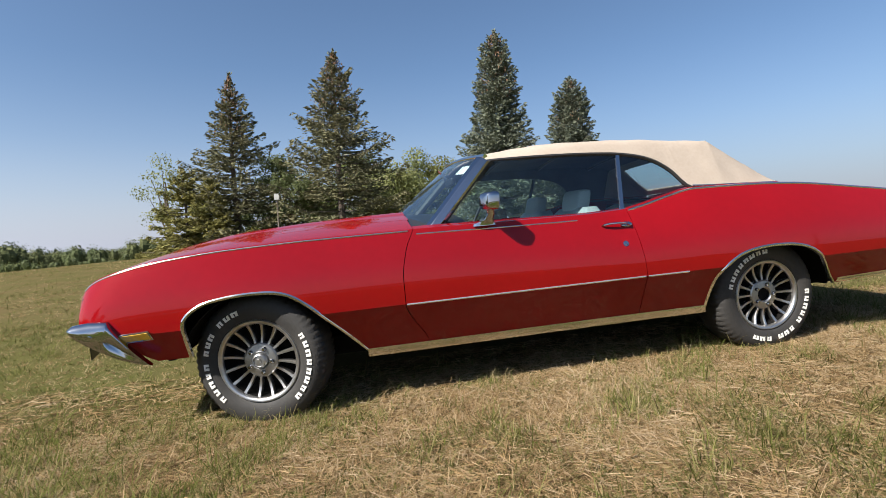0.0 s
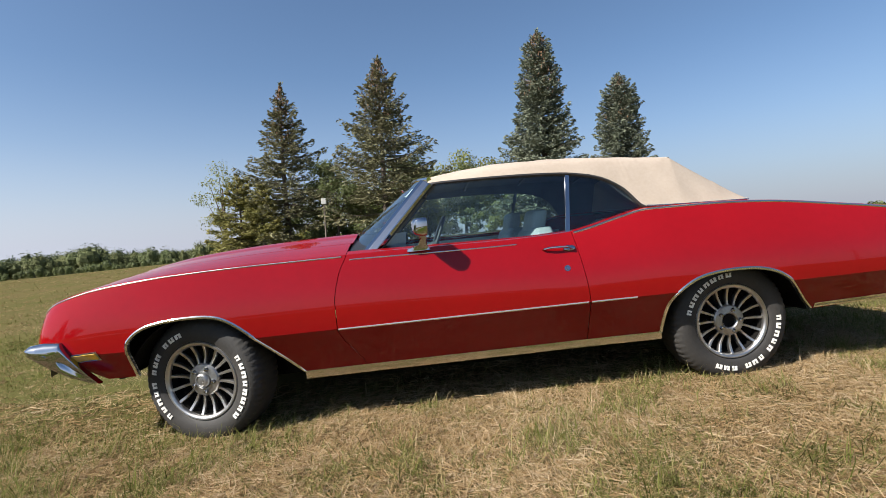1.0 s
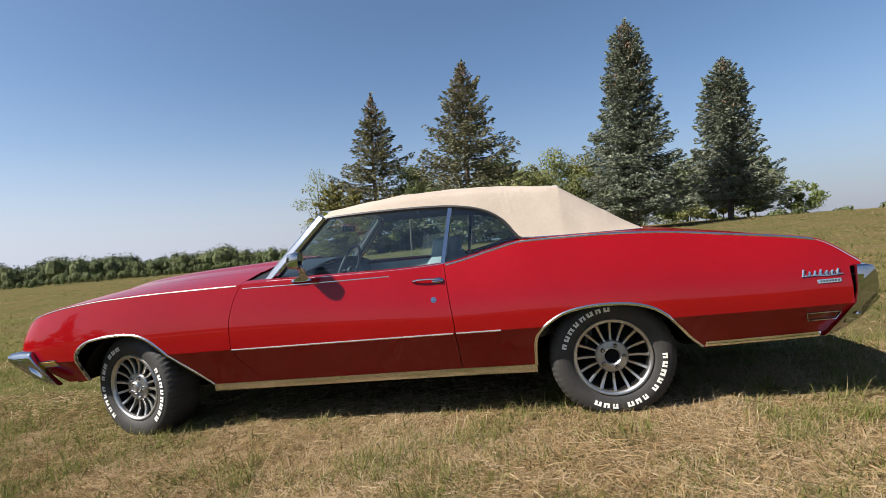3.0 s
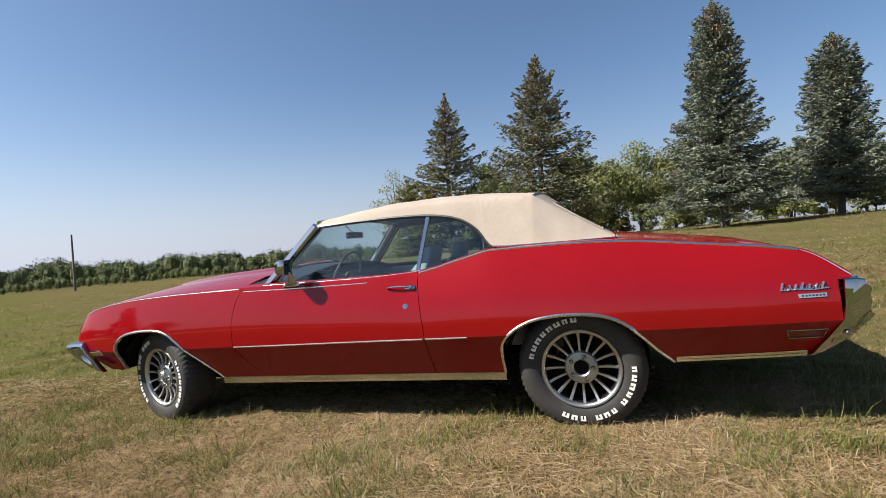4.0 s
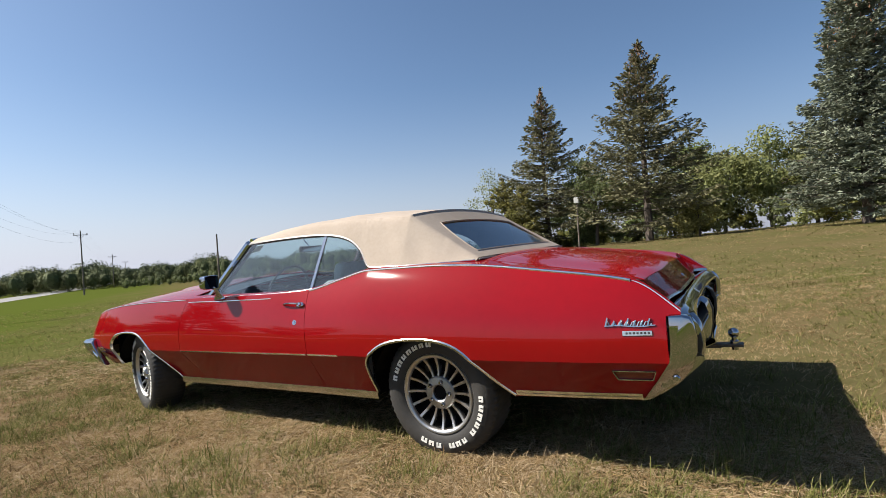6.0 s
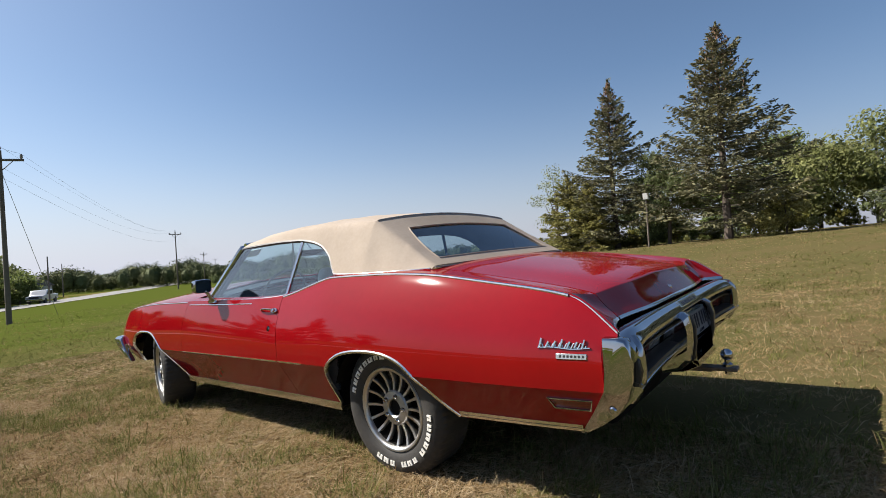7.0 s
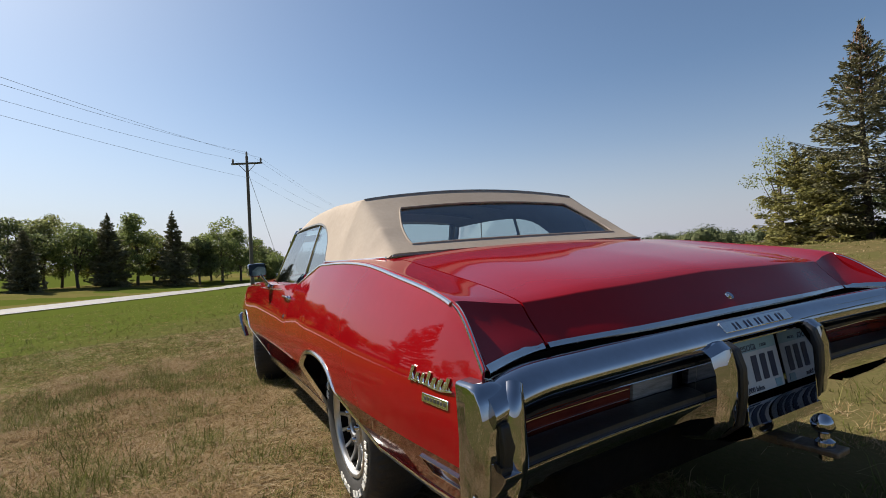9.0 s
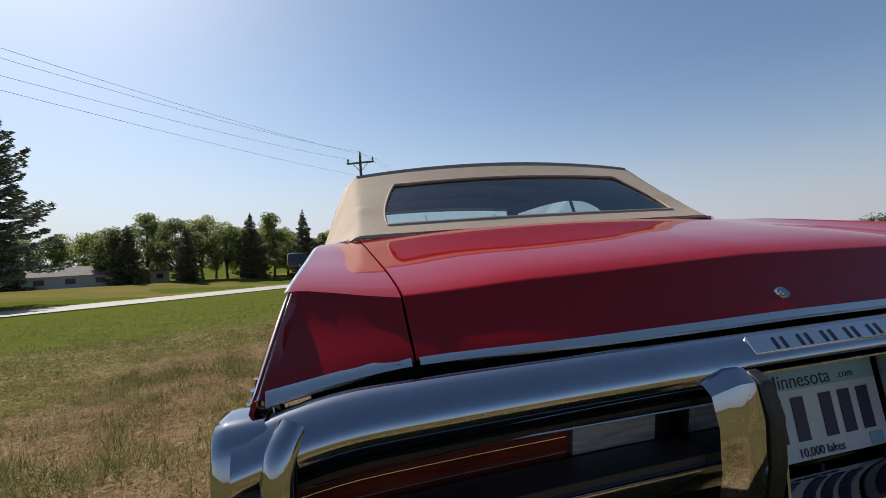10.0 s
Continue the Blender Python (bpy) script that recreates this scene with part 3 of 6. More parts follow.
def top_row(x):
    fw = win_half(x) / t_yb(x)
    rs = [fw * k / 8 for k in range(9)] + [fw + (1 - fw) * (1 - (1 - k / 18) ** 1.25) for k in range(1, 19)]
    half = []
    for r in rs:
        y, z = top_point(x, r)
        low = (z - t_zb(x)) / max(0.02, t_zc(x) - t_zb(x))
        on_side = min(1, max(0, (y - corner_y(x) + 0.03) / 0.04))
        seam_at = 2.325 + 0.10 * (1.25 - z)
        fold = 0.0030 * math.sin(130 * z - 30 * x) * math.exp(-((x - seam_at - 0.03) / 0.045) ** 2) * min(1, max(0, (low - 0.18) * 4)) * min(1, max(0, (0.90 - low) * 5))
        fold -= 0.0008 * math.exp(-((x - seam_at) / 0.022) ** 2) * min(1, low * 3) * min(1, max(0, (0.86 - low) * 6))
        fold += 0.004 * math.sin(34 * (x + 0.5 * z) + 6 * z) * max(0, 1 - low) * min(1, max(0, (x - 2.45) * 8)) * min(1, low * 3)
        lift = 0.0028 * math.sin(19 * x + 9 * y * y) * math.sin(23 * y) * (1 - on_side) * min(1, abs(x - 2.665) * 9) if r > 0.3 and x < 2.65 else 0.0
        half.append((y + fold * on_side, z + lift))
    return [(x, -y, z) for y, z in half[::-1]] + [(x, y, z) for y, z in half[1:]]


txs = sorted(set([round(v, 4) for v in steps(1.235, 2.2, 34) + steps(2.2, 2.7, 64) + steps(2.7, 3.08, 30) + [WIN_A, WIN_B]]))
soft = part("soft_top", loft([top_row(x) for x in txs], skip=lambda i, j: WIN_A - 1e-4 <= txs[i] and txs[i + 1] <= WIN_B + 1e-4 and 18 <= j < 34), CANVAS, car, "taut cream vinyl convertible roof", solid=0.008)
part("rear_window", loft([[(x, y, top_point(x, abs(y) / t_yb(x))[1] - 0.003) for y in steps(-win_half(x), win_half(x), 16)] for x in steps(WIN_A, WIN_B, 8)]), PLASTICPANE, soft, "clear flexible rear window")
ring = [(x, -win_half(x)) for x in steps(WIN_A, WIN_B, 10)] + [(WIN_B, y) for y in steps(-win_half(WIN_B), win_half(WIN_B), 16)[1:]] + [(x, win_half(x)) for x in steps(WIN_B, WIN_A, 10)[1:]] + [(WIN_A, y) for y in steps(win_half(WIN_A), -win_half(WIN_A), 16)[1:-1]]
part("window_seam", tube([(x, y, top_point(x, abs(y) / t_yb(x))[1] + 0.004) for x, y in ring], 0.005, 6, closed=True), CANVAS, soft)
part("rear_bow", tube([(2.665, y, top_point(2.665, abs(y) / t_yb(2.665))[1] + 0.004) for y in steps(-0.625, 0.625, 40)], 0.006, 6), PIPING, soft, "raised seam across the roof")
part("header_seam", tube([(1.262, y, top_point(1.262, abs(y) / 0.66)[1] + 0.001) for y in steps(-0.64, 0.64, 20)], 0.004, 6), PIPING, soft)
for s in (-1, 1):
    edge = [(x, s * (t_yb(x) - 0.004), t_zb(x) - 0.004) for x in steps(1.24, 2.44, 50)]
    part("roof_rail_seal", tube(edge, 0.011, 6), BLACK, soft, "black rubber roof seal")
    part("roof_base_trim", tube([(x, s * (t_yb(x) + 0.012), t_zb(x) + 0.004) for x in steps(2.44, 3.08, 30)], 0.0045, 6), TRIM, soft, "bright strip at the roof's foot")
part("roof_base_trim", tube([(3.092, y, 0.984) for y in steps(-0.68, 0.68, 10)], 0.004, 6), PIPING, soft)

# ---- glass and pillars ----
def glass_y(z):
    return 0.806 + (0.664 - 0.806) * (z - 0.86) / 0.39


for s in (-1, 1):
    def pane(poly, name, parent, label):
        c = Vector((sum(p[0] for p in poly) / len(poly), sum(p[1] for p in poly) / len(poly)))
        rows = []
        for f in (1.0, 0.66, 0.33, 0.02):
            rows.append([((c.x + (x - c.x) * f), s * glass_y(c.y + (z - c.y) * f), c.y + (z - c.y) * f) for x, z in poly])
        return part(name, loft(rows, close=True), PANE, parent, label)
    pane([(0.985, 0.885), (1.03, 0.945), (1.31, 1.236), (1.6, 1.240), (2.035, 1.224), (1.975, 0.895), (1.5, 0.885)], "door_window", car, "closed tinted side window")
    pane([(1.995, 0.90), (2.055, 1.222), (2.15, 1.203), (2.25, 1.168), (2.33, 1.108), (2.425, 1.0), (2.25, 0.945), (2.1, 0.912)], "quarter_window", car, "small tinted rear side window")
    part("window_division", loft([[(x + dx, s * (glass_y(z) + dy), z) for dx, dy in ((-0.013, 0), (-0.011, 0.008), (0.011, 0.008), (0.013, 0))] for x, z in ((1.978, 0.885), (2.0, 1.0), (2.022, 1.12), (2.042, 1.228))], close=True, caps=True), CHROME, car, "chrome strip between the side windows")
    a, b = Vector((0.905, s * 0.775, 0.885)), Vector((1.250, s * 0.654, 1.248))
    d = (b - a).normalized()
    pil = [[a.lerp(b, t) + Vector(o) for o in ((-0.034, s * -0.030, 0.020), (-0.018, s * 0.008, 0.012), (0.010, s * 0.026, -0.010), (0.032, s * 0.012, -0.016), (0.026, s * -0.03, -0.014))] for t in steps(0, 1, 6)]
    part("windshield_pillar", loft(pil, close=True, caps=True), CHROME, car, "bright metal windshield pillar", bevel=0.003)
    part("pillar_lining", tube([a + Vector((0.012, s * -0.040, 0.0)), b + Vector((0.012, s * -0.040, 0.0))], 0.026, 8), DARKTRIM, car)
    part("window_post_seal", tube([a + Vector((0.034, s * 0.006, -0.01)), b + Vector((0.034, s * 0.006, -0.01))], 0.008, 6), BLACK, car)
ws = []
for t in steps(0, 1, 8):
    ws.append([(0.905 + (1.262 - 0.905) * t - 0.20 * (1 - (y / 0.775) ** 2) * (1 - 0.55 * t), y * (1 - 0.16 * t), 0.890 + (1.262 - 0.89) * t + 0.05 * (1 - (y / 0.775) ** 2) * (1 - 0.3 * t)) for y in steps(-0.76, 0.76, 20)])
shield = part("windshield", loft(ws), PANE, car, "curved tinted windshield")
part("header_frame", tube([Vector(p) + Vector((0.004, 0, 0.0)) for p in ws[-1]], 0.014, 8), TRIM, shield, "bright windshield header")
part("cowl_trim", tube([Vector(p) + Vector((-0.006, 0, -0.004)) for p in ws[0]], 0.009, 6), TRIM, shield)
part("inspection_sticker", loft([[Vector(ws[i][j]) + Vector((0.006, 0, 0)) for j in (1, 3)] for i in (6, 7)]), WHITE, shield, "small white paper sticker on the glass")

# ---- wheels ----
TYRE = [(0.206, -0.105), (0.222, -0.117), (0.262, -0.122), (0.296, -0.117), (0.318, -0.100), (0.329, -0.085), (0.3305, -0.04), (0.3305, 0.04), (0.329, 0.085), (0.318, 0.100), (0.296, 0.117), (0.262, 0.122), (0.222, 0.117), (0.206, 0.105)]


def tyre_mesh():
    n = 180
    rows = []
    for k in range(n + 1):
        a = k * math.tau / n
        row = []
        for r, h in TYRE:
            q = r
            if r > 0.315:
                q -= 0.006 * ((k + (1 if h > 0 else 0)) % 3 == 0)
            row.append((q * math.cos(a), h, q * math.sin(a)))
        rows.append(row)
    bm = loft(rows, close=True)
    return bm


def letters(spans, parent):
    """Raised white blocks round the sidewall, one for each mark, each a bold block with a slit."""
    for a0, a1, n in spans:
        w = (a1 - a0) / n
        for i in range(n):
            a = radians(a0 + (i + 0.5) * w)
            half = (0.30 + 0.045 * ((i * 7) % 3)) * abs(radians(w))
            across = (0.2475, 0.2555) if i % 2 else (0.2635, 0.2705)
            bars = []
            for lo, hi, r0, r1 in ((-1.0, -0.24, 0.247, 0.271), (0.24, 1.0, 0.247, 0.271), (-0.24, 0.24, *across)):
                outer = [(lo * half, r0), (hi * half, r0), (hi * half, r1), (lo * half, r1)]
                bars.append(loft([[(r * math.cos(a + t), d, r * math.sin(a + t)) for t, r in outer] for d in (-0.1190, -0.1246)], close=True, caps=True))
            part("sidewall_mark", join(*bars), WHITE, parent, smooth=0)


def arm(a, w0, w1, r0, r1, y0, y1, th):
    """One bent spoke from the hub to the rim."""
    rows = []
    for t in steps(0, 1, 5):
        r, w = r0 + (r1 - r0) * t, w0 + (w1 - w0) * t
        y = y0 + (y1 - y0) * t + 0.012 * math.sin(math.pi * t)
        c, q = math.cos(a), math.sin(a)
        rows.append([(r * c - o * q, y + e, r * q + o * c) for o, e in ((-w, 0.002), (-w * 0.7, -0.002), (w * 0.7, -0.002), (w, 0.002), (w * 0.8, th), (-w * 0.8, th))])
    return loft(rows, close=True, caps=True)


def shared(name, ob, parent, m=None):
    o = new(name, ob.data)
    o.parent = parent
    if m is not None:
        o.matrix_basis = m
    for k in ("label",):
        if k in ob.keys():
            o[k] = ob[k]
    return o


WHEEL_BITS = {}


def wheel(x, y, z, steer, side, spans, spin, capped):
    w = empty("wheel", car, pose(x, y, z, 0, 0, steer + (180 if side > 0 else 0)))
    if not WHEEL_BITS:
        WHEEL_BITS["tyre"] = part("tyre", tyre_mesh(), RUBBER, w, "black tyre with raised white lettering")
        rim = part("rim", turned([(0.1835, -0.070), (0.1845, -0.098), (0.188, -0.108), (0.195, -0.113), (0.203, -0.113), (0.2075, -0.106), (0.200, -0.095), (0.190, -0.06), (0.186, 0.09), (0.206, 0.104)], 64), POLISH, w, "polished alloy rim lip")
        WHEEL_BITS["rim"] = rim
        WHEEL_BITS["barrel"] = part("barrel", turned([(0.0, -0.025), (0.10, -0.020), (0.165, -0.010), (0.1825, -0.030), (0.1830, -0.090)], 40), UNDER, w)
        WHEEL_BITS["hub"] = part("hub", turned([(0.037, -0.060), (0.039, -0.084), (0.046, -0.090), (0.080, -0.086), (0.087, -0.078), (0.087, -0.05), (0.03, -0.04)], 40), ALLOY, w, "grey alloy hub")
        WHEEL_BITS["spoke"] = part("spoke", arm(0, 0.0066, 0.0090, 0.080, 0.190, -0.078, -0.094, 0.026), POLISH, w)
        nut = join(turned([(0.0, -0.104), (0.006, -0.103), (0.0105, -0.098), (0.0120, -0.088), (0.0135, -0.084)], 12))
        nut.transform(Matrix.Translation((0.060, 0, 0)))
        WHEEL_BITS["lug_nut"] = part("lug_nut", nut, CHROME, w)
        for k in range(1, 16):
            shared("spoke", WHEEL_BITS["spoke"], w, pose(0, 0, 0, 0, k * 22.5 + spin, 0))
        WHEEL_BITS["spoke"].matrix_basis = pose(0, 0, 0, 0, spin, 0)
        for k in range(1, 5):
            shared("lug_nut", WHEEL_BITS["lug_nut"], w, pose(0, 0, 0, 0, k * 72 + spin, 0))
        WHEEL_BITS["lug_nut"].matrix_basis = pose(0, 0, 0, 0, spin, 0)
    else:
        for k in ("tyre", "rim", "barrel", "hub"):
            shared(k, WHEEL_BITS[k], w)
        for k in range(16):
            shared("spoke", WHEEL_BITS["spoke"], w, pose(0, 0, 0, 0, k * 22.5 + spin, 0))
        for k in range(5):
            shared("lug_nut", WHEEL_BITS["lug_nut"], w, pose(0, 0, 0, 0, k * 72 + spin, 0))
    letters(spans, w)
    if capped:
        part("hub_cap", turned([(0.0, -0.108), (0.010, -0.108), (0.012, -0.104), (0.026, -0.103), (0.028, -0.108), (0.034, -0.104), (0.040, -0.090), (0.040, -0.07)], 24), ALLOY, w, "stepped grey hub cap")
    else:
        part("hub_bore", turned([(0.0, -0.066), (0.0385, -0.070), (0.0385, -0.05)], 20), UNDER, w)
    return w


def spans(start):
    """Marks set clockwise from an angle: five, three and three of one line, then eight of the other."""
    a = start
    return [(a + 4, a - 46, 5), (a - 52, a - 80, 3), (a - 88, a - 118, 3), (a + 168, a + 88, 8)]


FRONT_STEER = 13.0
wheel(0.0, -0.722, 0.318, -FRONT_STEER, -1, spans(-137), 8, True)
wheel(2.845, -0.725, 0.318, 0, -1, spans(0), 0, False)
wheel(0.0, 0.722, 0.318, -FRONT_STEER, 1, spans(40), 8, True)
wheel(2.845, 0.725, 0.318, 0, 1, spans(70), 0, False)
part("axle", tube([(2.845, -0.66, 0.318), (2.845, 0.66, 0.318)], 0.04, 10), UNDER, car)
part("front_axle", tube([(0.0, -0.62, 0.318), (0.0, 0.62, 0.318)], 0.03, 8), UNDER, car)

# ---- bumpers ----


def bulge(y):
    """How far the tail bows forward towards its corners."""
    return -0.042 * (1 - (abs(y) / 0.93) ** 3)


def dip(y):
    """How the upper bar bends down into the corner."""
    return -0.030 * max(0, (abs(y) - 0.74) / 0.18) ** 2


def smooth3(pts, k=4):
    """More points along a rounded line in space."""
    xy, xz = smooth_path([(p[0], p[1]) for p in pts], k), smooth_path([(p[0], p[2]) for p in pts], k)
    return [(a[0], a[1], b[1]) for a, b in zip(xy, xz)]


def bar(profile, ys, bend=0.0):
    return loft([[(x + bulge(y), y, z + dip(y) * bend) for x, z in profile] for y in ys], close=True, caps=True)


rear_bumper = empty("rear_bumper", car)
rear_bumper["label"] = "chrome rear bumper with looped openings for the lamps"
YS = steps(-0.905, 0.905, 64)
BAR = [(3.985, 0.714), (4.008, 0.722), (4.034, 0.7255), (4.046, 0.7245), (4.058, 0.7185), (4.071, 0.707), (4.081, 0.694), (4.086, 0.683), (4.085, 0.675), (4.077, 0.664), (4.062, 0.652), (4.045, 0.643), (3.99, 0.65)]


def bar_row(y):
    """The bar's section: deep over the lamps, cut shallow over the number plate."""
    w = min(1, max(0, (abs(y) - 0.175) / 0.05))
    low = 0.668 + (0.640 - 0.668) * w * w * (3 - 2 * w)
    return [(x + bulge(y), y, (z if z > 0.69 else low + (z - 0.643) * (0.69 - low) / 0.047) + dip(y)) for x, z in BAR]


part("upper_bar", loft([bar_row(y) for y in YS], close=True, caps=True), CHROME, rear_bumper, "broad rounded chrome upper bar", smooth=60)
for s in (-1, 1):
    ys = [s * v for v in steps(0.255, 0.90, 30)]
    part("lower_bar", bar([(4.020, 0.553), (4.080, 0.556), (4.090, 0.551), (4.090, 0.544), (4.068, 0.520), (4.015, 0.472), (3.95, 0.432), (3.93, 0.43), (3.95, 0.50)], ys), CHROME, rear_bumper, "chrome lower bar", smooth=60)
    cap_poly = [(3.980, 0.712), (4.040, 0.712), (4.072, 0.706), (4.088, 0.68), (4.096, 0.63), (4.090, 0.575), (4.060, 0.512), (4.004, 0.456), (3.935, 0.408), (3.875, 0.372), (3.848, 0.366), (3.91, 0.450), (3.966, 0.535), (3.976, 0.60)]
    cap_poly = [(x if x < 3.98 else 3.98 + (x - 3.98) * 0.78, z) for x, z in cap_poly]
    rows = []
    for y, k in ((0.928, 0.95), (0.925, 0.985), (0.913, 1.0), (0.890, 1.005), (0.872, 0.995), (0.860, 0.96)):
        cx, cz = 4.0, 0.56
        rows.append([(cx + (x - cx) * k, s * (y - 0.32 * max(0, CREASE - z)), cz + (z - cz) * k) for x, z in cap_poly])
    part("bumper_end", loft(rows, close=True, caps=True), CHROME, rear_bumper, "chrome wrap-round bumper end", smooth=60)
    bolt = turned([(0.0, 0.006), (0.008, 0.005), (0.013, 0.0)], 14)
    bolt.transform(Matrix.Translation((3.985, s * (0.9275 - 0.0185), 0.472)) @ (pose(0, 0, 0, 180) if s < 0 else Matrix()))
    part("bumper_bolt", bolt, CHROME, rear_bumper)
    # black-lined lamp opening
    part("lamp_surround", join(bar([(4.00, 0.644), (4.062, 0.6415), (4.060, 0.634), (4.03, 0.631), (4.00, 0.632)], ys, 1.0), bar([(4.02, 0.552), (4.080, 0.556), (4.080, 0.566), (4.045, 0.574), (4.02, 0.574)], ys)), BLACK, rear_bumper, "black lamp surround")
    part("surround_end", prism([(4.0, 0.56), (4.075, 0.56), (4.085, 0.60), (4.08, 0.64), (4.0, 0.67)], "y", s * 0.852, s * 0.895), BLACK, rear_bumper, bevel=0.004)
    loop = [(4.044, 0.838, 0.694), (4.062, 0.853, 0.672), (4.068, 0.858, 0.64), (4.068, 0.858, 0.60), (4.064, 0.856, 0.565), (4.046, 0.848, 0.528), (4.02, 0.836, 0.495)]
    part("loop_end", tube([(x, s * y, z) for x, y, z in smooth3(loop)], 0.022, 14), CHROME, rear_bumper, "rounded chrome end of the lamp loop")
    lamp = empty("tail_lamp", car)
    lamp["label"] = "long red tail lamp with a clear reversing lens"
    part("red_lens", bar([(3.990, 0.558), (4.004, 0.560), (4.012, 0.60), (4.018, 0.634), (3.99, 0.636)], [s * v for v in steps(0.452, 0.855, 20)], 0.7), REDLENS, lamp, "ribbed dark red lens")
    part("clear_lens", bar([(3.990, 0.570), (4.010, 0.572), (4.015, 0.595), (4.018, 0.614), (3.99, 0.616)], [s * v for v in steps(0.300, 0.446, 6)]), CLEARLENS, lamp, "clear reversing lens")
    part("lamp_backing", bar([(3.97, 0.55), (3.995, 0.55), (3.995, 0.668), (3.97, 0.668)], [s * v for v in steps(0.255, 0.89, 16)]), BLACK, lamp)
    for zz in (0.580, 0.604, 0.624):
        part("lens_rib", tube([(4.007 + 0.2 * (zz - 0.566) + bulge(y), y, zz + 0.7 * dip(y)) for y in [s * v for v in steps(0.458, 0.845, 14)]], 0.0009, 5), TRIM, lamp)
    part("lens_rim", tube([(4.012 + 0.2 * (z - 0.566), s * v, z) for v, z in ((0.268, 0.562), (0.845, 0.556), (0.852, 0.59), (0.845, 0.616), (0.60, 0.632), (0.268, 0.632))], 0.0014, 5, closed=True), TRIM, lamp)
    # guard beside the number plate
    g = [(3.995, 0.688), (4.055, 0.687), (4.075, 0.670), (4.086, 0.62), (4.082, 0.55), (4.066, 0.480), (4.025, 0.440), (3.95, 0.42), (3.96, 0.50), (3.98, 0.62)]
    rows = []
    for y, k in ((0.196, 0.96), (0.199, 0.99), (0.203, 1.0), (0.227, 1.0), (0.234, 0.985), (0.268, 0.86)):
        rows.append([(3.99 + (x - 3.99) * k, s * y, 0.57 + (z - 0.57) * k) for x, z in g])
    part("bumper_guard", loft(rows, close=True, caps=True), CHROME, rear_bumper, "upright chrome bumper guard", smooth=28)
    part("guard_strip", prism([(4.05, 0.684), (4.078, 0.668), (4.092, 0.62), (4.088, 0.55), (4.070, 0.475), (4.015, 0.43), (4.00, 0.45), (4.05, 0.50), (4.068, 0.57), (4.066, 0.65)], "y", s * 0.170, s * 0.196), BLACK, rear_bumper, "black rubber edge of the guard", bevel=0.005)
part("plate_pan", loft([[(x, y, z) for x, z in ((4.046, 0.672), (4.00, 0.676), (3.968, 0.664), (3.968, 0.500), (3.99, 0.484), (4.080, 0.468), (4.085, 0.447), (4.03, 0.42), (3.95, 0.41))] for y in steps(-0.166, 0.166, 8)]), CHROME, rear_bumper, "chrome recess round the number plate", solid=0.003)
for s in (-1, 1):
    part("pan_side", prism([(3.968, 0.66), (4.05, 0.668), (4.078, 0.62), (4.076, 0.47), (3.99, 0.482), (3.968, 0.50)], "y", s * 0.160, s * 0.165), CHROME, rear_bumper)
badge = part("name_badge", box(4.078, 4.084, -0.155, 0.155, 0.662, 0.694), TRIM, rear_bumper, "flat bright badge with dark marks", bevel=0.002)
badge.matrix_basis = Matrix.Translation((4.024, 0, 0.7075)) @ pose(0, 0, 0, 0, -39, 0) @ Matrix.Translation((-4.078, 0, -0.678))
for k in range(5):
    y = -0.10 + k * 0.05
    bm = join(box(4.0835, 4.0855, y - 0.011, y - 0.006, 0.666, 0.686), box(4.0835, 4.0855, y + 0.006, y + 0.011, 0.666, 0.686))
    part("badge_mark", bm, INK, badge, smooth=0)

# number plate
plate = empty("number_plate", car, Matrix.Translation((3.990, 0, 0.578)) @ pose(0, 0, 0, 0, -8, 0))
plate["label"] = "white and blue number plate with illegible dark marks"
part("plate_sheet", box(-0.002, 0.0, -0.1525, 0.1525, -0.076, 0.076), PLATEWHITE, plate, bevel=0.001)
part("plate_band", box(0.0003, 0.0009, -0.150, 0.150, 0.038, 0.074), PLATEBLUE, plate)
FACE = Matrix(((0, 0, 1, 0), (1, 0, 0, 0), (0, 1, 0, 0), (0, 0, 0, 1)))
write("plate_heading", "Minnesota", 0.034, Matrix.Translation((0.0012, -0.02, 0.052)) @ FACE, INK, plate)
write("plate_domain", ".com", 0.018, Matrix.Translation((0.0012, 0.085, 0.051)) @ FACE, INK, plate)
write("plate_motto", "10,000 lakes", 0.020, Matrix.Translation((0.0012, 0.0, -0.064)) @ FACE, INK, plate)
for y in (-0.125, -0.078, -0.031, 0.030, 0.072, 0.114):
    part("plate_mark", box(0.0006, 0.0016, y - 0.013, y + 0.013, -0.045, 0.026), INK, plate, smooth=0)
part("plate_sticker", box(0.0006, 0.0016, 0.108, 0.138, -0.074, -0.052), PLATEBLUE, plate)

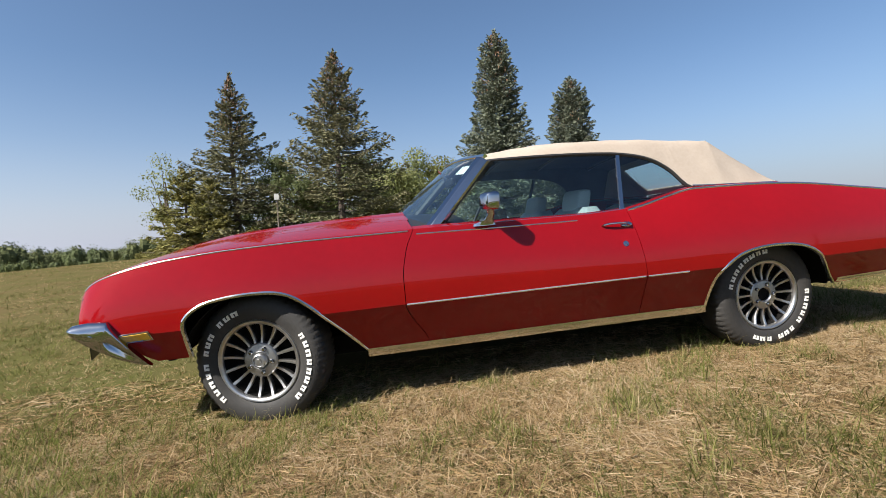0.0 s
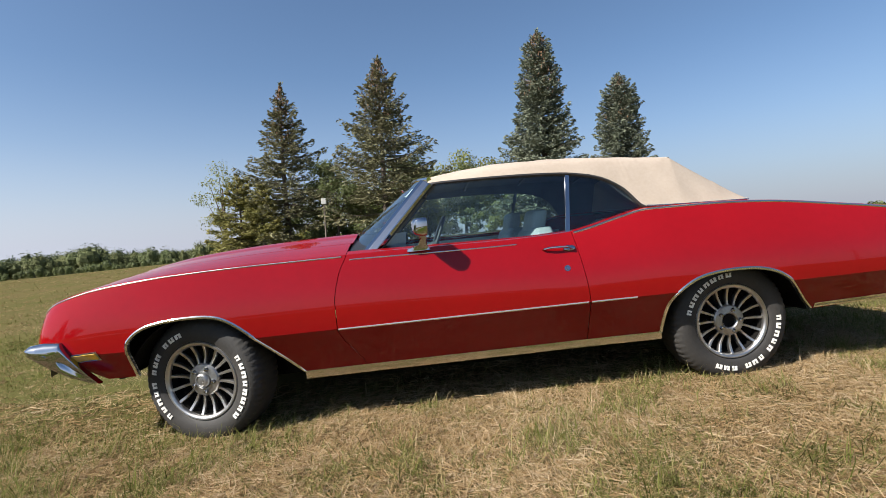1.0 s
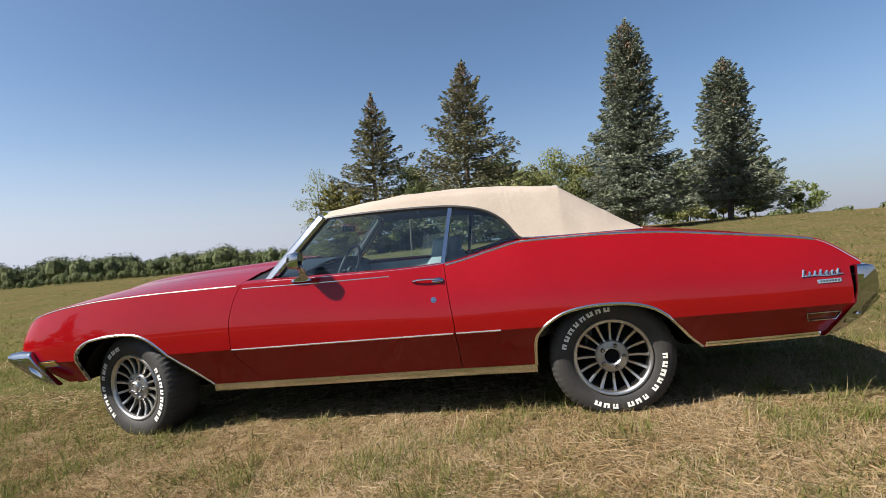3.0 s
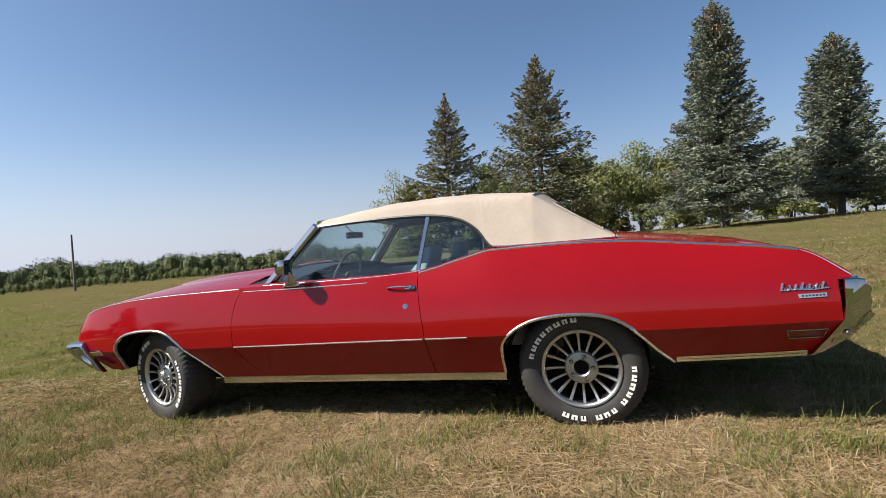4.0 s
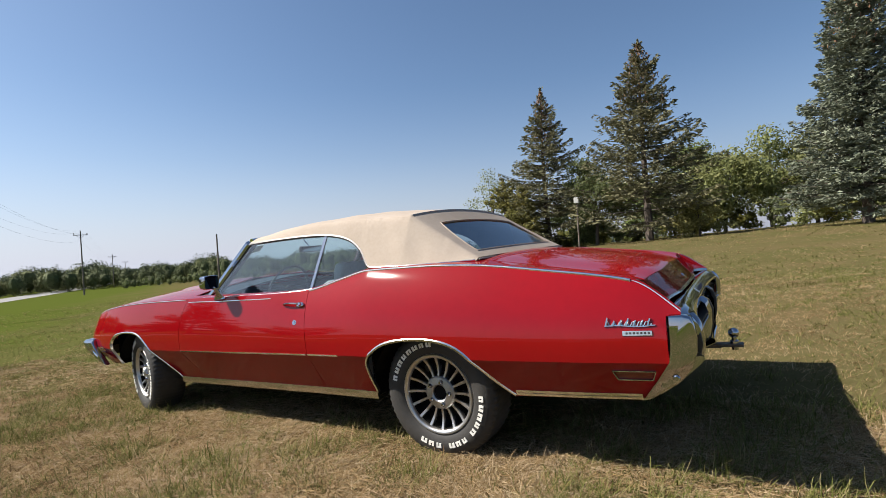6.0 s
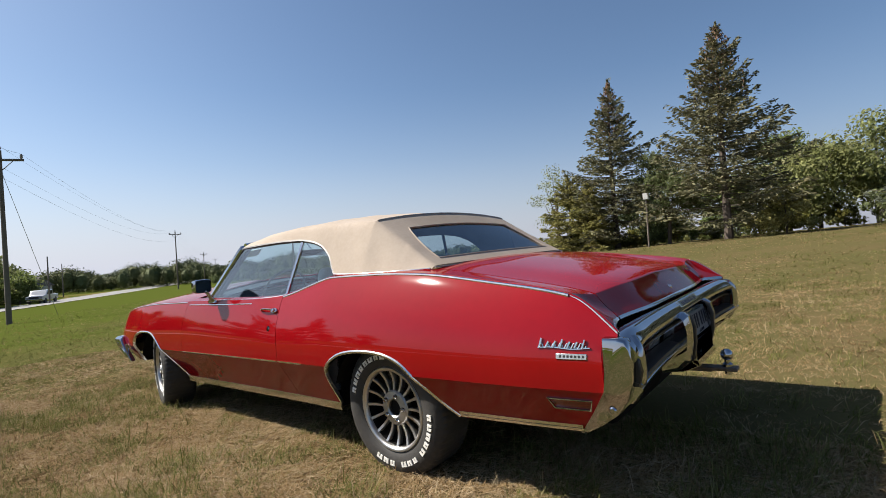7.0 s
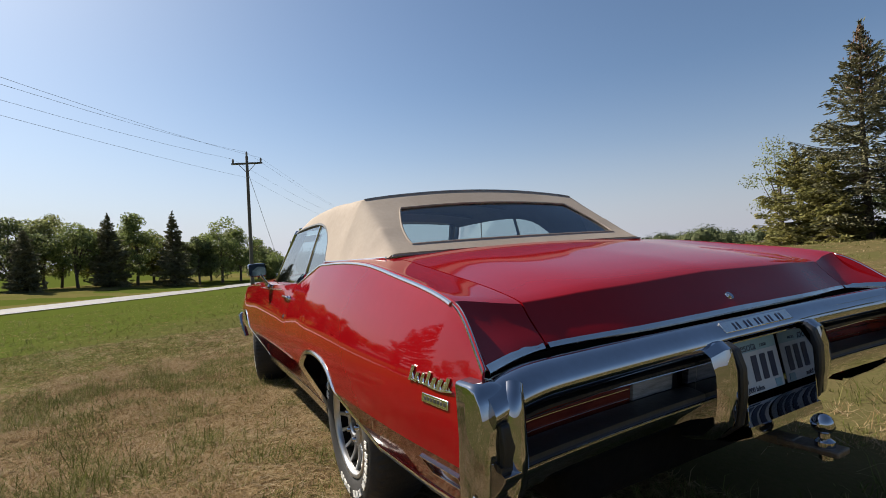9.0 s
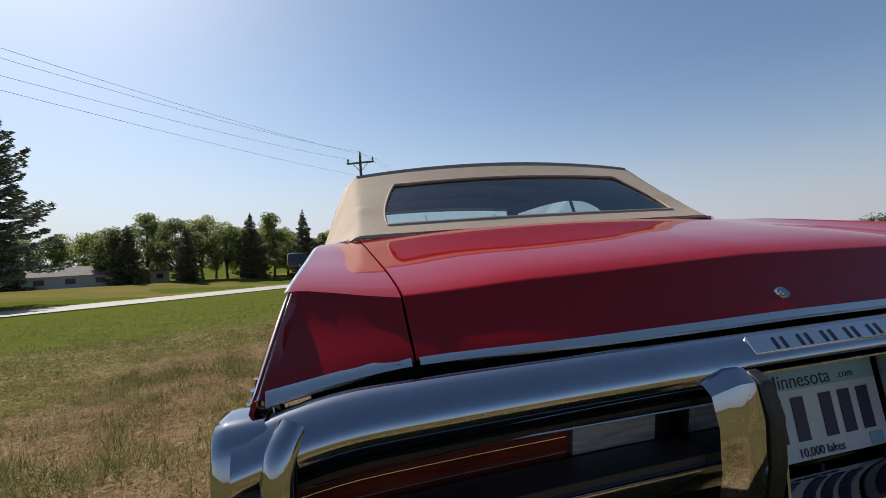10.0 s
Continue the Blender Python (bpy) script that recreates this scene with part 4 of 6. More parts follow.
front_bumper = empty("front_bumper", car)
front_bumper["label"] = "chrome front bumper wrapping round the fender"
fb = [(-0.640, 0.604), (-0.72, 0.610), (-0.785, 0.603), (-0.800, 0.588), (-0.785, 0.558), (-0.735, 0.515), (-0.675, 0.470), (-0.605, 0.425), (-0.53, 0.392), (-0.478, 0.380), (-0.50, 0.405), (-0.565, 0.485), (-0.615, 0.56)]
fb_line = [tuple(Vector(p).lerp(Vector(q), t / 3)) for p, q in zip(fb, fb[1:] + fb[:1]) for t in range(3)]
for s in (-1, 1):
    rows = []
    for y, k in ((0.927, 0.02), (0.927, 0.3), (0.927, 0.55), (0.9265, 0.75), (0.926, 0.88), (0.924, 0.96), (0.921, 0.985), (0.912, 1.0), (0.900, 1.0), (0.888, 0.97)):
        rows.append([(-0.66 + (x + 0.66) * k, s * (y - 0.16 * max(0, CREASE - z) - 0.9 * max(0, 0.52 + (z - 0.52) * k - 0.582)), 0.52 + (z - 0.52) * k) for x, z in fb_line])
    part("bumper_end", loft(rows, close=True, caps=True), CHROME, front_bumper, "chrome front bumper end", smooth=50)
    bolt = turned([(0.0, 0.006), (0.008, 0.005), (0.012, 0.0)], 14)
    bolt.transform(Matrix.Translation((-0.705, s * 0.925, 0.545)) @ (pose(0, 0, 0, 180) if s < 0 else Matrix()))
    part("bumper_bolt", bolt, CHROME, front_bumper)
part("bumper_bar", loft([[(x - 0.12 * (1 - (y / 0.86) ** 2), y, z) for x, z in ((-0.70, 0.600), (-0.762, 0.594), (-0.770, 0.57), (-0.72, 0.535), (-0.66, 0.515), (-0.66, 0.55))] for y in steps(-0.86, 0.86, 24)], close=True, caps=True), CHROME, front_bumper)

# ---- small fittings ----


def on_side(s, x, z, lift=0.0):
    """A frame on the flank: its x along the car, its y up the flank, its z outward."""
    p = Vector((x, s * (side_y(x, z) + lift), z))
    a = Vector((x + 0.02, s * side_y(x + 0.02, z), z)) - Vector((x - 0.02, s * side_y(x - 0.02, z), z))
    b = Vector((x, s * side_y(x, z + 0.01), z + 0.01)) - Vector((x, s * side_y(x, z - 0.01), z - 0.01))
    a.normalize()
    n = a.cross(b).normalized()
    if n.y * s < 0:
        a, n = -a, -n
    b = n.cross(a)
    m = Matrix((a, b, n)).transposed().to_4x4()
    m.translation = p
    return m


def flat_ring(poly, inner, depth):
    bm = loft([[(x, y, 0) for x, y in poly], [(x, y, depth) for x, y in poly], [(x, y, depth) for x, y in inner], [(x, y, 0.001) for x, y in inner]], close=True)
    return bm


for s in (-1, 1):
    # the frame's x points to the tail on the driver's side, to the nose on the other
    flip = 1 if s < 0 else -1

    def place(bm, x, z, lift=0.0):
        bm.transform(on_side(s, x, z, lift))
        return bm
    # front marker lamp
    mk = empty("side_marker", car)
    mk["label"] = "slim amber side marker lamp in a bright frame"
    q = [(-0.076 * flip, 0.020), (0.076 * flip, 0.030), (0.083 * flip, -0.022), (-0.058 * flip, -0.029)]
    i = [(x * 0.90, y * 0.74) for x, y in q]
    part("marker_frame", place(flat_ring(q, i, 0.005), -0.540, 0.520), CHROME, mk)
    part("marker_lens", place(loft([[(x, y, 0.002) for x, y in i], [(x * 0.95, y * 0.9, 0.007) for x, y in i]], close=True, caps=True), -0.540, 0.520), AMBER, mk, "amber lens")
    mk = empty("side_marker", car)
    mk["label"] = "rear side marker in a bright frame"
    q = [(-0.082 * flip, 0.024), (0.082 * flip, 0.024), (0.068 * flip, -0.026), (-0.066 * flip, -0.026)]
    i = [(x * 0.94, y * 0.78) for x, y in q]
    part("marker_frame", place(flat_ring(q, i, 0.008), 3.832, 0.477), CHROME, mk)
    part("marker_lens", place(loft([[(x, y, 0.002) for x, y in i], [(x * 0.95, y * 0.9, 0.004) for x, y in i]], close=True, caps=True), 3.832, 0.477), REDLENS, mk, "dark red lens")
    # script emblem: a flowing chrome ribbon of plain strokes, and the plate below it
    em = empty("emblem", car)
    em["label"] = "chrome script emblem above a small bright plate"
    heights = [0.034, 0.022, 0.024, 0.030, 0.022, 0.022, 0.028]
    bms = [tube([(flip * (-0.095 + 0.19 * t), -0.012 + 0.003 * math.sin(7 * t), 0.004) for t in steps(0, 1, 24)], 0.0030, 6)]
    bms.append(tube([(flip * (-0.088 + 0.17 * t), -0.004 + 0.0085 * math.sin(44 * t), 0.004) for t in steps(0, 1, 70)], 0.0024, 5))
    for k, h in enumerate(heights):
        x = -0.090 + k * 0.0262
        bms.append(tube([(flip * (x + 0.010 * t), -0.012 + h * t, 0.005) for t in steps(0, 1, 3)], 0.0046, 6))
    part("script", place(join(*bms), 3.835, 0.684), TRIM, em)
    part("nameplate", place(box(-0.055, 0.055, -0.010, 0.010, 0.0, 0.006), 3.862, 0.645), TRIM, em, bevel=0.0015)
    part("nameplate_marks", place(join(*[box(-0.042 + k * 0.0135, -0.034 + k * 0.0135, -0.004, 0.004, 0.006, 0.0066) for k in range(7)]), 3.862, 0.645), BLACK, em, smooth=0)
    # door handle and lock
    dh = empty("door_handle", car)
    dh["label"] = "chrome pull handle with a push button"
    part("handle_base", place(loft([[(flip * (0.055 + 0.034 * c * k), 0.017 * q2 * k, h) for c, q2 in [(math.cos(t), math.sin(t)) for t in steps(0, math.tau, 20)[:-1]]] for k, h in ((1, 0), (0.95, 0.012), (0.7, 0.016))], close=True, caps=True), 1.90, 0.812), CHROME, dh)
    part("handle_pull", place(tube([(flip * x, y, h) for x, y, h in ((-0.085, 0.004, 0.0), (-0.080, 0.005, 0.014), (-0.05, 0.006, 0.024), (0.0, 0.005, 0.026), (0.04, 0.004, 0.020), (0.055, 0.003, 0.012))], 0.006, 8), 1.90, 0.812), CHROME, dh)
    btn = turned([(0.0, 0.026), (0.009, 0.025), (0.011, 0.020), (0.011, 0.012)], 14, "z")
    btn.transform(Matrix.Translation((flip * 0.062, 0, 0)))
    part("button", place(btn, 1.90, 0.812), CHROME, dh)
    part("door_lock", place(turned([(0.0, 0.007), (0.008, 0.007), (0.010, 0.004), (0.016, 0.004), (0.017, 0.0)], 20, "z"), 1.927, 0.713), CHROME, dh, "round chrome key lock")
    # mirror
    if s < 0:
        mir = empty("door_mirror", car)
        mir["label"] = "boxy chrome door mirror on a short stalk"
        part("stalk", loft([[(x + dx * w, y + dy * w2, z) for dx, dy in [(math.cos(t), math.sin(t)) for t in steps(0, math.tau, 14)[:-1]]] for x, y, z, w, w2 in ((1.165, -0.868, 0.880, 0.062, 0.020), (1.165, -0.870, 0.893, 0.056, 0.017), (1.185, -0.885, 0.910, 0.026, 0.012), (1.195, -0.905, 0.940, 0.018, 0.011), (1.185, -0.925, 0.970, 0.018, 0.013))], close=True, caps=True), CHROME, mir)
        rows = []
        for x, k in ((1.138, 0.02), (1.139, 0.50), (1.146, 0.78), (1.160, 0.93), (1.185, 1.0), (1.205, 0.99), (1.208, 0.95), (1.201, 0.92)):
            rows.append([(x, -0.945 + 0.062 * k * math.copysign(abs(math.cos(t)) ** 0.36, math.cos(t)), 1.003 + 0.046 * k * math.copysign(abs(math.sin(t)) ** 0.36, math.sin(t))) for t in steps(0, math.tau, 40)[:-1]])
        shell = part("mirror_shell", loft(rows, close=True, caps=True), CHROME, mir, "boxy chrome mirror housing")
        face = part("mirror_face", loft([[(1.2035, -0.945 + 0.057 * k * math.copysign(abs(math.cos(t)) ** 0.36, math.cos(t)), 1.003 + 0.042 * k * math.copysign(abs(math.sin(t)) ** 0.36, math.sin(t))) for t in steps(0, math.tau, 40)[:-1]] for k in (1, 0.02)], close=True), MIRROR, mir)
        swing = Matrix.Translation((1.175, -0.945, 1.003)) @ pose(0, 0, 0, 0, 4, 10) @ Matrix.Translation((-1.175, 0.945, -1.003))
        shell.matrix_basis = face.matrix_basis = swing

# tow hitch
hitch = empty("tow_hitch", car)
hitch["label"] = "steel drawbar with a chrome tow ball"
STEEL = mat("worn_steel", (0.20, 0.17, 0.14), 0.55, 0.8, second=(0.12, 0.09, 0.07), scale=12, fine=70, bump=0.2)
part("drawbar", join(box(3.80, 4.10, -0.025, 0.025, 0.385, 0.41), box(4.06, 4.20, -0.03, 0.03, 0.392, 0.408)), STEEL, hitch, bevel=0.004)
part("tow_ball", ball((4.16, 0, 0.462), 0.026), CHROME, hitch, "chrome ball")
tb = turned([(0.0, 0.375), (0.015, 0.375), (0.015, 0.405), (0.022, 0.408), (0.022, 0.420), (0.012, 0.428), (0.012, 0.445)], 18, "z")
tb.transform(Matrix.Translation((4.16, 0, 0)))
part("ball_shank", tb, CHROME, hitch)

# ---- cabin ----
part("dashboard", prism([(0.86, 0.62), (0.86, 0.90), (0.95, 0.925), (1.06, 0.905), (1.10, 0.84), (1.08, 0.64)], "y", -0.74, 0.74), DARKTRIM, car, "dark padded dashboard", bevel=0.015)
st = turned([(0.180 + 0.009 * math.cos(t), 0.009 * math.sin(t)) for t in steps(0, math.tau, 10)[:-1]], 40, "x", close=True)
st = join(st, tube([(0, -0.18, 0), (0.0, 0.18, 0)], 0.012, 8), ball((0.01, 0, 0), 0.04, (0.5, 1, 1)))
st.transform(Matrix.Translation((1.27, -0.36, 0.885)) @ pose(0, 0, 0, 0, 24, 0))
part("steering_wheel", st, DARKTRIM, car, "dark thin-rimmed steering wheel")
part("steering_column", tube([(1.26, -0.36, 0.88), (1.05, -0.36, 0.79)], 0.025, 10), DARKTRIM, car)


def cushion(x0, x1, y0, y1, z0, z1, lean, name, parent):
    rows = []
    for t, k in ((0, 0.8), (0.08, 0.95), (0.3, 1.0), (0.7, 1.0), (0.92, 0.94), (1.0, 0.75)):
        cx, cy = (x0 + x1) / 2 + lean * t, (y0 + y1) / 2
        hx, hy = (x1 - x0) / 2 * k, (y1 - y0) / 2 * k
        rows.append([(cx + hx * math.copysign(abs(math.cos(a)) ** 0.45, math.cos(a)), cy + hy * math.copysign(abs(math.sin(a)) ** 0.45, math.sin(a)), z0 + (z1 - z0) * t) for a in steps(0, math.tau, 32)[:-1]])
    return part(name, loft(rows, close=True, caps=True), SEAT, parent)


for y in (-0.36, 0.36):
    seat = empty("front_seat", car)
    seat["label"] = "white vinyl bucket seat with a headrest"
    cushion(1.32, 1.82, y - 0.27, y + 0.27, 0.40, 0.58, 0, "cushion", seat)
    cushion(1.72, 1.86, y - 0.27, y + 0.27, 0.52, 0.93, 0.13, "backrest", seat)
    cushion(1.85, 1.95, y - 0.13, y + 0.13, 0.905, 1.04, 0.03, "headrest", seat)
bench = empty("rear_seat", car)
bench["label"] = "white vinyl rear bench"
cushion(2.2, 2.58, -0.62, 0.62, 0.38, 0.60, 0, "cushion", bench)
cushion(2.5, 2.66, -0.60, 0.60, 0.55, 0.93, 0.08, "backrest", bench)
mirror_in = empty("cabin_mirror", car)
part("mirror_shell", box(1.16, 1.185, -0.12, 0.12, 1.155, 1.205), BLACK, mirror_in, bevel=0.008)
part("mirror_face", box(1.1855, 1.1865, -0.112, 0.112, 1.160, 1.200), CHROME, mirror_in)
part("mirror_stem", tube([(1.16, 0, 1.20), (1.10, 0, 1.265)], 0.006, 6), TRIM, mirror_in)
for s in (-1, 1):
    part("door_card", loft([[(x, s * 0.785, z) for x in steps(0.9, 2.41, 6)] for z in (0.36, 0.6, 0.87)]), SEAT, car, "pale door trim panel", solid=0.01)
part("roof_bow", join(*[tube([(x, y, top_point(x, abs(y) / t_yb(x))[1] - 0.03) for y in steps(-0.60, 0.60, 12)], 0.012, 6) for x in (1.6, 2.05, 2.5)]), BLACK, soft)
part("headliner", loft([[(x, y * t_yb(x) * 0.978, top_point(x, abs(y))[1] - 0.014) for y in steps(-1, 1, 80)] for x in steps(1.29, 2.70, 24)]), DARKTRIM, soft)

# ---- grass ----
STRAW = blade_material("straw_blades", ((0.117, 0.0713, 0.0335), (0.203, 0.132, 0.0626), (0.283, 0.196, 0.0994), (0.329, 0.236, 0.132), (0.402, 0.314, 0.205)))
GREEN = blade_material("green_blades", ((0.0556, 0.0629, 0.0139), (0.0856, 0.0965, 0.0214), (0.122, 0.132, 0.0353), (0.173, 0.168, 0.0578), (0.257, 0.21, 0.107)), through_light=0.28)


def field(x, y, s, seed):
    """Smooth patches between 0 and 1 over the plan."""
    v = np.zeros_like(x)
    r = np.random.default_rng(seed)
    for k in range(10):
        a, p, f = r.uniform(0, math.tau), r.uniform(0, math.tau), s * r.uniform(0.5, 2.2)
        v += np.sin((x * math.cos(a) + y * math.sin(a)) * f + p + 1.5 * np.sin((x * math.sin(a) - y * math.cos(a)) * f * 0.7))
    return 1 / (1 + np.exp(-v * 0.9))


def ground_np(x, y):
    """The slope near the car, where the blades stand."""
    xe = np.where(x < 0, -80 * np.tanh(-x / 80), np.where(x < 12, x, 12 + 8 * (1 - np.exp(-(np.maximum(x, 12) - 12) / 8))))
    ye = 30 * np.tanh(y / 30) * np.where(y > 0, 1, 0.35)
    rise = 0.225 * (1 + np.tanh((y - 19) / 5)) * np.exp(-(x / 40) ** 2)
    return 0.0379 * xe + 0.0208 * ye + rise


def strands(name, v, nv, order, starts, material, label):
    """One mesh of many alike strips: nv points each, joined in the given order."""
    n, nl = len(v), len(order)
    me = bpy.data.meshes.new(name)
    me.vertices.add(n * nv)
    me.vertices.foreach_set("co", v.reshape(-1))
    me.loops.add(n * nl)
    me.loops.foreach_set("vertex_index", ((np.arange(n) * nv)[:, None] + np.array([order])).reshape(-1))
    me.polygons.add(n * len(starts))
    me.polygons.foreach_set("loop_start", ((np.arange(n) * nl)[:, None] + np.array([starts])).reshape(-1))
    me.update()
    me.validate()
    me.materials.append(material)
    return tagged(new(name, me), label, "grass", kind="stuff")


def blades(name, x, y, a, length, width, lean, curl, material, label):
    """Bent, tapering blades at the given places, one mesh: each leans its own way and curls over."""
    z = ground_np(x, y) - 0.004
    pts = [np.stack([x, y, z], 1)]
    for k in range(3):
        bend = np.minimum(lean + curl * k, 1.75)
        ak = a + (k - 1) * 0.35 * np.sin(x * 900 + y * 700)
        p = pts[-1] + (length / 3)[:, None] * np.stack([np.cos(ak) * np.sin(bend), np.sin(ak) * np.sin(bend), np.cos(bend)], 1)
        p[:, 2] = np.maximum(p[:, 2], z + 0.010 + 0.004 * k)
        pts.append(p)
    side = np.stack([-np.sin(a), np.cos(a), 0.25 * np.sin(x * 1300)], 1) * (width / 2)[:, None]
    v = np.stack([pts[0] - side, pts[0] + side, pts[2] + side * 0.8, pts[2] - side * 0.8, pts[3]], 1)
    return strands(name, v, 5, [0, 1, 2, 3, 3, 2, 4], [0, 4], material, label)


def thatch(name, per_m2, x0, x1, y0, y1, seed, width, keep):
    """Dry cut stalks lying flat, combed one way and tangled."""
    q = np.random.default_rng(seed)
    n = int(per_m2 * (x1 - x0) * (y1 - y0))
    x, y = q.uniform(x0, x1, n), q.uniform(y0, y1, n)
    m = keep(x, y, q)
    x, y = x[m], y[m]
    n = len(x)
    a = 2.2 * field(x, y, 1.6, seed) * math.pi + q.normal(0, 0.9, n)
    l, w = q.uniform(0.035, 0.11, n), q.uniform(0.6, 1.5, n) * width
    z = ground_np(x, y) + q.uniform(0.001, 0.016, n)
    c = np.stack([x, y, z], 1)
    d = np.stack([np.cos(a), np.sin(a), q.normal(0, 0.13, n)], 1) * (l / 2)[:, None]
    s = np.stack([-np.sin(a), np.cos(a), q.normal(0, 0.5, n)], 1) * (w / 2)[:, None]
    strands(name, np.stack([c - d - s, c - d + s, c + d + s * 0.5, c + d - s * 0.5], 1), 4, [0, 1, 2, 3], [0], STRAW, "flattened dry straw lying on the field")


def tufts(per_m2, per, x0, x1, y0, y1, seed, scale, bias, wide, names, keep, upright=0.0, thick=1.0):
    """Tufts of blades, each tuft dry or green by patches of the field, its blades spreading from one root."""
    q = np.random.default_rng(seed)
    count = int(per_m2 * (x1 - x0) * (y1 - y0))
    cx, cy = q.uniform(x0, x1, count), q.uniform(y0, y1, count)
    m = keep(cx, cy, q)
    cx, cy = cx[m], cy[m]
    g = field(cx, cy, 1.1, 3) * 0.3 + field(cx, cy, 5.5, 4) * 0.45 + field(cx, cy, 11, 5) * 0.25
    green = q.uniform(0, 1, len(cx)) < np.clip((g - 0.5) * 2.4 + bias(cx, cy), 0.05, 0.97)
    flow = 2.2 * field(cx, cy, 1.6, seed + 2) * math.pi
    for flag, nm, material, label in ((False, names[0], STRAW, "short matted straw-coloured grass"), (True, names[1], GREEN, "short green grass tufts among the straw")):
        m = green == flag
        k = np.repeat(np.arange(m.sum()), per)
        n = len(k)
        big = q.gamma(2.6, 0.385, m.sum())[k]
        dist = np.linalg.norm(np.stack([cx[m] - 2.5, cy[m] + 1.5], 1), axis=1)[k]
        grow = thick * (1 + wide * np.maximum(0, dist - 3))
        x = cx[m][k] + q.normal(0, 0.022 * scale, n) * big
        y = cy[m][k] + q.normal(0, 0.022 * scale, n) * big
        a = flow[m][k] + q.normal(0, 1.5, n)
        up = (0.82 if flag else 1.15) - upright
        tall = np.where(g[m][k] > 0.6, 1.05, 0.88) if flag else 0.85
        blades(nm, x, y, a, 0.075 * scale * tall * np.clip(big, 0.45, 2.1) * q.uniform(0.55, 1.25, n), q.uniform(0.0014, 0.0032, n) * grow * (1.2 if flag else 1.0), np.abs(q.normal(up, 0.33, n)), np.abs(q.normal(0.30, 0.2, n)), material, label)


def open_side(x, y):
    """The part of the field that lies open beside and behind the car."""
    return (y > -3.5 + 0.72 * np.minimum(x, 0) + 0.5 * np.maximum(x, 0)) & (y > (x - 5.9) * 0.95)


def sparse(x, y, q, share):
    """Full cover on the open side, a thinner one elsewhere."""
    return open_side(x, y) | (q.uniform(0, 1, len(x)) < share)


def by_car(x, y, q):
    """The dense cover beside the car, thinning out unevenly towards its rim."""
    rim = np.minimum(np.minimum(x + 2.5, 5.9 - x), y + 3.4)
    cover = np.clip(rim / 0.9 + 0.8 * (field(x, y, 0.7, 77) - 0.5), 0.15, 1)
    return (q.uniform(0, 1, len(x)) < cover) & sparse(x, y, q, 0.08) & (y < np.where(x < 3.2, -0.35, 0.3)) & ((y < -0.75) | (q.uniform(0, 1, len(x)) < 0.5) | (x > 3.3))


def near_ring(x, y, q):
    behind = (x > -0.3) & (x < 3.4) & (y > 0.7)
    under = (x > -0.2) & (x < 3.9) & (y > 0) & (y < 0.9)
    return sparse(x, y, q, 0.10) & ~((x > -2.5) & (x < 5.9) & (y > -3.4) & (y < np.where(x < 3.2, -0.35, 0.3))) & ~under & (np.hypot(x - 2.6, y + 0.8) < 8.2) & (~behind | (q.uniform(0, 1, len(x)) < 0.15))


def outer_ring(x, y, q):
    d = np.hypot(x - 2.6, y + 0.8)
    return open_side(x, y) & (d >= 8.2 - 3.5 * ((x < 3.4) & (x > -0.3) & (y > 0.7))) & (d < 17) & (q.uniform(0, 1, len(x)) < np.clip(1.5 - d / 14, 0.3, 1))


def far_ring(x, y, q):
    d = np.hypot(x - 2.6, y + 0.8)
    return open_side(x, y) & (d >= 17) & (d < 37) & (road_np(x, y) < -6) & (q.uniform(0, 1, len(x)) < np.clip(17 / d, 0.15, 1) ** 1.2)


def road_np(x, y):
    return -(x + 40) * 0.493 - (y + 2.8) * 0.870


GREENER = lambda x, y: 0.36 + np.clip((road_np(x, y) + 23.5) * 0.075, -0.03, 0.55)
EVEN = lambda x, y: 0.40 + 0 * x
thatch("flat_straw", 10500, -2.5, 5.9, -3.4, 0.3, 5, 0.0022, by_car)
tufts(900, 13, -2.5, 5.9, -3.4, 0.3, 3, 0.92, EVEN, 0.0, ("straw_grass", "green_grass"), by_car)
thatch("near_flat_straw", 1500, -6, 11, -9, 6, 6, 0.0042, lambda x, y, q: near_ring(x, y, q) & (q.uniform(0, 1, len(x)) < np.where((x < 2.5) & (y < -1.5), 0.4, np.where((x > 4.6) | (y > 0.3), 0.0, 1))))
tufts(270, 8, -6, 11, -9, 8, 60, 0.85, GREENER, 0.04, ("near_straw_grass", "near_green_grass"), near_ring, 0.02, 1.05)
tufts(78, 6, -15, 18, -13, 16, 70, 0.95, lambda x, y: GREENER(x, y) + 0.04, 0.06, ("mid_straw_grass", "mid_green_grass"), outer_ring, -0.05, 1.5)
tufts(16, 5, -34, 38, -34, 36, 40, 1.25, lambda x, y: 0.44 + np.clip((road_np(x, y) + 22) * 0.06, -0.1, 0.5), 0.06, ("far_straw_grass", "far_green_grass"), far_ring, -0.05, 1.5)

# ---- road and verge ----
ROADTOP = mat("worn_asphalt", (0.211, 0.205, 0.198), 0.85, second=(0.166, 0.16, 0.16), scale=0.4, fine=6, bump=0.2, bump_scale=40)
LINE = mat("road_paint", (0.476, 0.462, 0.422), 0.7, second=(0.374, 0.354, 0.306), scale=2, fine=12)
R_DIR, R_NORM, R_AT = Vector((-0.870, 0.493)), Vector((-0.493, -0.870)), Vector((-40, -2.8))


